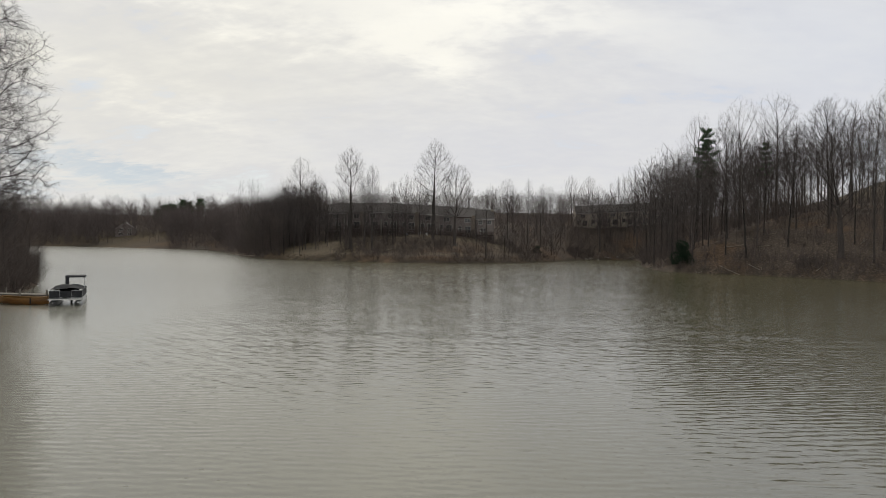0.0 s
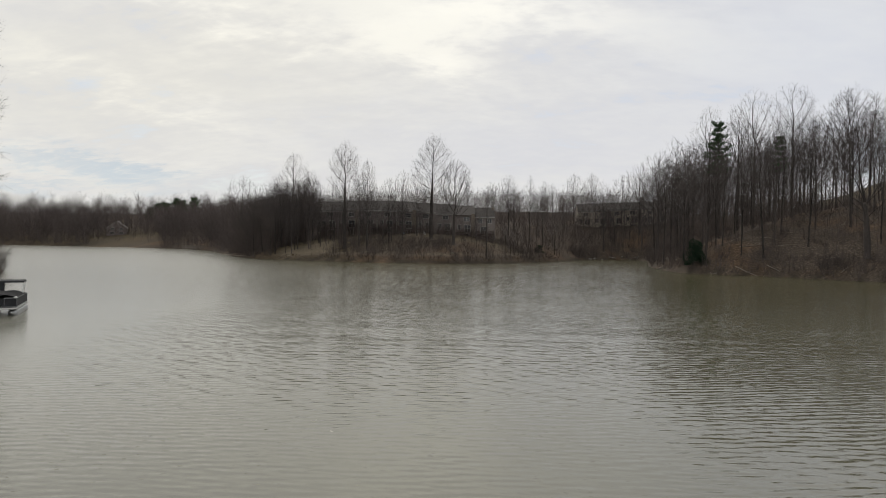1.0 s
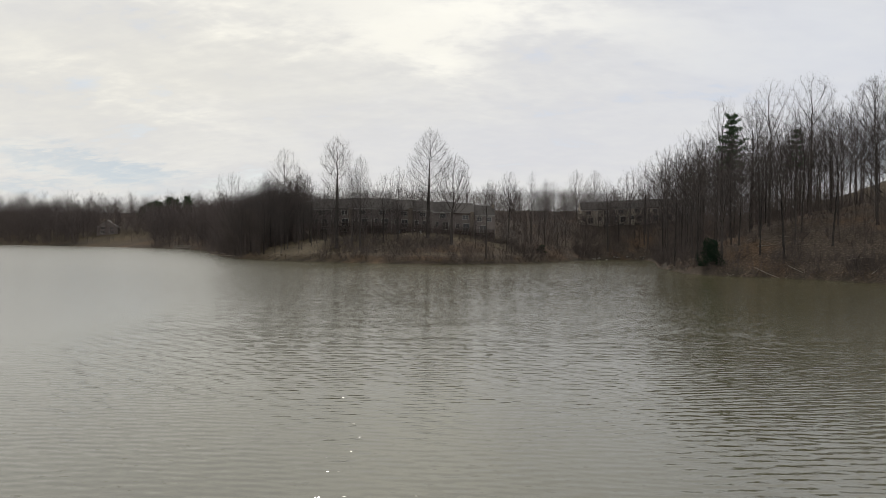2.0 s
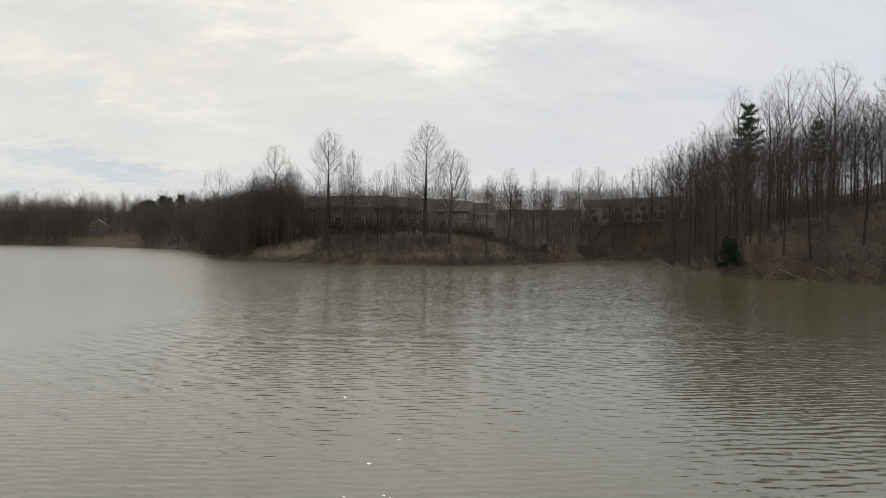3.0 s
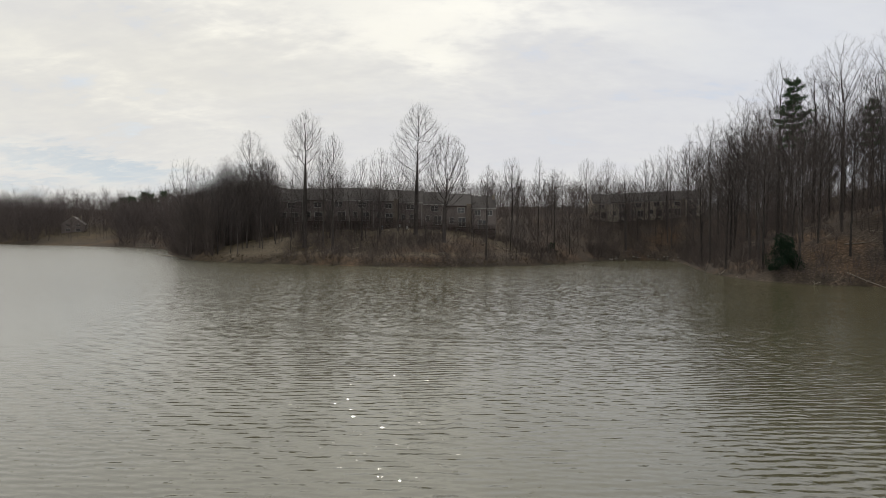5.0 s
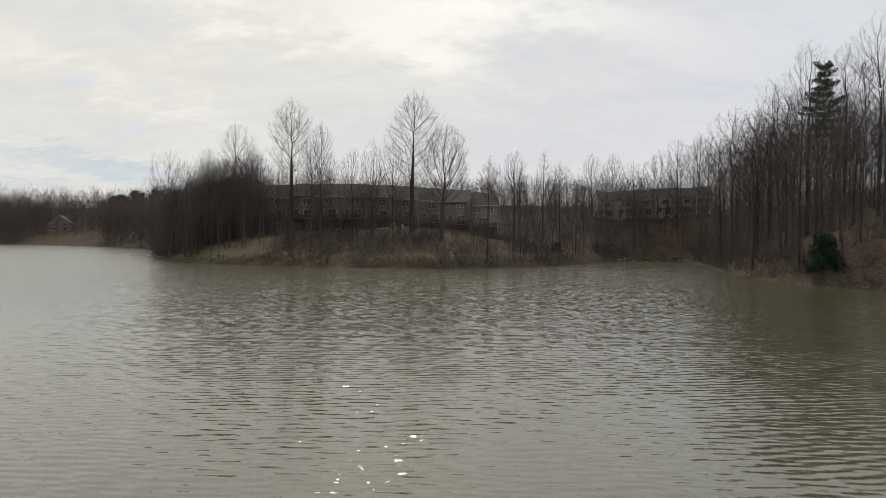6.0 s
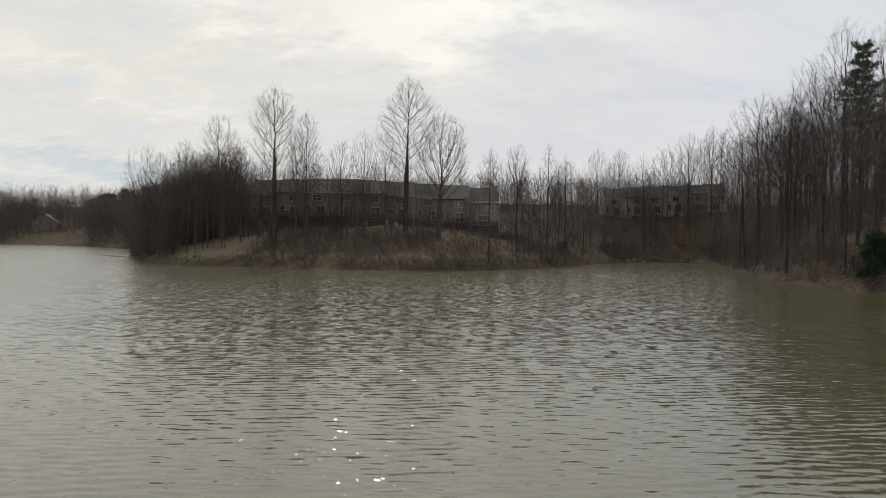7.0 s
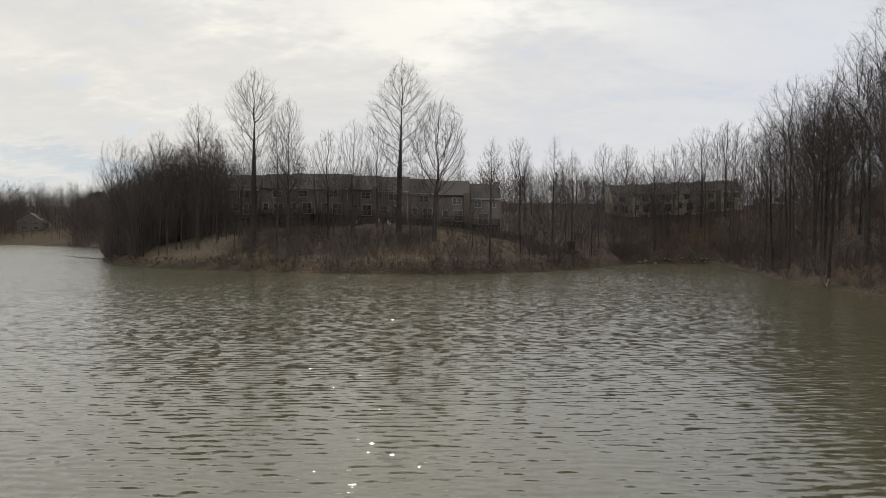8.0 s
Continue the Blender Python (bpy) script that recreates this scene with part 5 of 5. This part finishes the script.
def dock(name, m, L, W, z, label, rails):
    ob = empty(name, m, label=label, category="dock")
    for k in range(int(L / 0.2)):
        part("plank", boxes((k * 0.2 + 0.01, k * 0.2 + 0.19, -W / 2, W / 2, z - 0.04, z)), GREYWOOD, ob)
    for s in (-1, 1):
        part("beam", boxes((0, L, s * (W / 2 - 0.1) - 0.04, s * (W / 2 - 0.1) + 0.04, z - 0.22, z - 0.045)), GREYWOOD, ob)
        for x in np.arange(0.2, L, 2.4):
            bm = bmesh.new()
            rod(bm, (x, s * (W / 2 + 0.07), -2.2), (x, s * (W / 2 + 0.07), z + (1.05 if rails else 0.45)), 0.08, sides=8)
            part("piling", bm, GREYWOOD, ob)
        if rails:
            part("handrail", boxes((0, L, s * (W / 2 + 0.02) - 0.03, s * (W / 2 + 0.02) + 0.03, z + 0.95, z + 1.03)), GREYWOOD, ob)
            part("middle_rail", boxes((0, L, s * (W / 2 + 0.02) - 0.02, s * (W / 2 + 0.02) + 0.02, z + 0.48, z + 0.54)), GREYWOOD, ob)


dock("dock", pose(-41.0, 57.6, 0.0, 0, 0, -3), 8.0, 1.4, 0.72, "weathered wooden dock on pilings at the near bank", False)
dock("dock", pose(-126.5, 329.0, 0.0, 0, 0, -40), 13.0, 2.0, 0.9, "grey wooden dock with rails on the far shore", True)


# ---- fallen wood and rocks along the waterline ----
def fallen(seed, pts, r, label):
    g = np.random.default_rng(seed)
    V, F = [], []
    p = np.array(pts, float)
    tube(V, F, p, np.linspace(r, r * 0.25, len(p)), 6)
    for k in range(5):
        i = int(g.integers(1, len(p)))
        d = unit(g.normal(0, 1, 3) + (0, 0, 0.6))
        tube(V, F, np.array([p[i], p[i] + d * 0.5, p[i] + d * 1.1 + g.normal(0, 0.1, 3)]), np.array((r * 0.4, r * 0.25, 0.01)), 4)
    ob = mesh_np("fallen_branch", *pack(V, F), DEADWOOD)
    tagged(ob, label, "dead wood")


fallen(1, [(-57.5, 207.0, 0.5), (-61.0, 205.0, 0.55), (-64.5, 203.6, 0.9), (-67.5, 202.6, 1.4)], 0.13, "dead branch reaching out over the water from the point")
fallen(2, [(57.5, 134.5, 1.6), (58.6, 132.2, 0.7), (59.6, 130.0, 0.0), (60.0, 129.0, -0.3)], 0.09, "bleached fallen branch slanting into the water")
fallen(3, [(62.0, 131.6, 2.1), (63.4, 129.0, 0.9), (64.6, 127.0, 0.05), (65.0, 126.2, -0.3)], 0.09, "bleached fallen branch slanting into the water")
fallen(4, [(55.0, 136.0, 0.7), (53.5, 134.0, 0.3), (52.0, 132.6, 0.15)], 0.10, "grey fallen branch lying at the waterline")
fallen(5, [(50.9, 152.0, 0.6), (49.4, 149.0, 0.3), (48.4, 147.0, 0.1)], 0.10, "grey fallen branch lying at the waterline")
fallen(6, [(51.6, 158.0, 0.9), (49.8, 155.5, 0.4), (48.6, 153.5, 0.2)], 0.11, "grey fallen branch lying at the waterline")


def logs(n, seed, x0, x1, y0, y1):
    """Dead trunks lying about on the slope, each with a few broken stubs."""
    g = np.random.default_rng(seed)
    for x, y in spots(n, seed, x0, x1, y0, y1, 3.0):
        a, L, r = g.uniform(-1.2, 1.2), g.uniform(1.5, 4.2), g.uniform(0.06, 0.12)
        u = np.linspace(-0.5, 0.5, 7) * L
        px, py = x + u * math.cos(a), y + u * math.sin(a)
        p = np.stack([px, py, land(px, py) + 0.1 + 0.05 * g.normal(0, 1, 7)], 1)
        V, F = [], []
        tube(V, F, p, np.linspace(r, r * 0.4, 7), 7)
        for k in range(4):
            i = int(g.integers(2, 7))
            d = unit(g.normal(0, 1, 3) + (0, 0, 0.9))
            tube(V, F, np.array([p[i], p[i] + d * 0.4, p[i] + d * g.uniform(0.7, 1.5)]), np.array((r * 0.4, r * 0.3, 0.01)), 4)
        tagged(mesh_np("fallen_log", *pack(V, F), DEADWOOD, smooth=True), "pale dead log lying on the leaf-strewn hillside", "dead wood", "fallen logs")


logs(26, 81, 52, 92, 112, 185)
logs(8, 82, -30, 20, 182, 198)


def rocks(n, seed, x0, x1, y0, y1, lo, hi):
    g = np.random.default_rng(seed)
    for k, (x, y) in enumerate(along_shore(n, seed, x0, x1, y0, y1, 0.0, 1.2)):
        bm = bmesh.new()
        bmesh.ops.create_icosphere(bm, subdivisions=2, radius=g.uniform(lo, hi))
        s = np.array((g.uniform(0.8, 1.4), g.uniform(0.8, 1.3), g.uniform(0.45, 0.8)))
        for v in bm.verts:
            f = 1 + 0.25 * noise.noise(v.co * 3 + Vector((k * 7.1, 0, 0)))
            v.co = Vector((v.co.x * s[0] * f, v.co.y * s[1] * f, v.co.z * s[2] * f))
        ob = part("rock", bm, ROCK)
        ob.matrix_world = pose(x, y, ground_at(x, y) + 0.03, 0, 0, g.uniform(0, 360))
        tagged(ob, "pale grey-brown rock at the waterline of the cove", "rock", "shore rocks")


rocks(26, 71, 50, 71, 226, 240, 0.2, 0.5)


# ---- small things in the yards ----
def patio_chair(m, mat, label):
    ob = empty("patio_chair", m, label=label, category="chair", group="yard chairs")
    part("seat", boxes((-0.28, 0.28, -0.27, 0.27, 0.38, 0.43), bevel=0.01), mat, ob)
    bm = bmesh.new()
    for k in range(5):
        box(bm, -0.27 + k * 0.112, -0.18 + k * 0.112, 0.24, 0.28, 0.43, 1.0 - 0.03 * abs(k - 2))
    part("backrest", bm, mat, ob)
    for x in (-0.25, 0.25):
        for y in (-0.24, 0.24):
            part("leg", boxes((x - 0.025, x + 0.025, y - 0.025, y + 0.025, 0.0, 0.38)), mat, ob)
        part("armrest", boxes((x - 0.05, x + 0.05, -0.28, 0.26, 0.62, 0.65), (x - 0.02, x + 0.02, -0.26, -0.22, 0.43, 0.62)), mat, ob)
    return ob


BLUE_PLASTIC = material("faded_blue_plastic", (0.20, 0.26, 0.32), (0.32, 0.38, 0.44), 2.0, 0.5, 0.05, 9)
for x, y, turn, mat, label in ((-11.0, 201.8, 20, BLUE_PLASTIC, "faded blue garden chair on the bank's crest"), (-7.0, 201.6, -30, PALE_BOAT, "white garden chair on the bank's crest"),
                               (-4.8, 199.5, 160, PALE_BOAT, "white garden chair on the bank's crest")):
    patio_chair(pose(x, y, ground_at(x, y), 0, 0, turn), mat, label)


def bench(m):
    ob = empty("garden_bench", m, label="weathered grey timber bench by the waterline", category="bench")
    for k in range(3):
        part("seat_slat", boxes((-0.75, 0.75, -0.22 + k * 0.15, -0.10 + k * 0.15, 0.42, 0.46), bevel=0.005), GREYWOOD, ob)
    for k in range(2):
        part("back_slat", boxes((-0.75, 0.75, 0.24, 0.27, 0.58 + k * 0.18, 0.70 + k * 0.18), bevel=0.005), GREYWOOD, ob)
    for x in (-0.68, 0.62):
        part("leg", boxes((x, x + 0.06, -0.2, -0.14, 0.0, 0.42)), DECKWOOD, ob)
        part("back_leg", boxes((x, x + 0.06, 0.18, 0.24, 0.0, 0.9)), DECKWOOD, ob)


bench(pose(3.4, 178.0, ground_at(3.4, 178.0), 0, 0, 6))
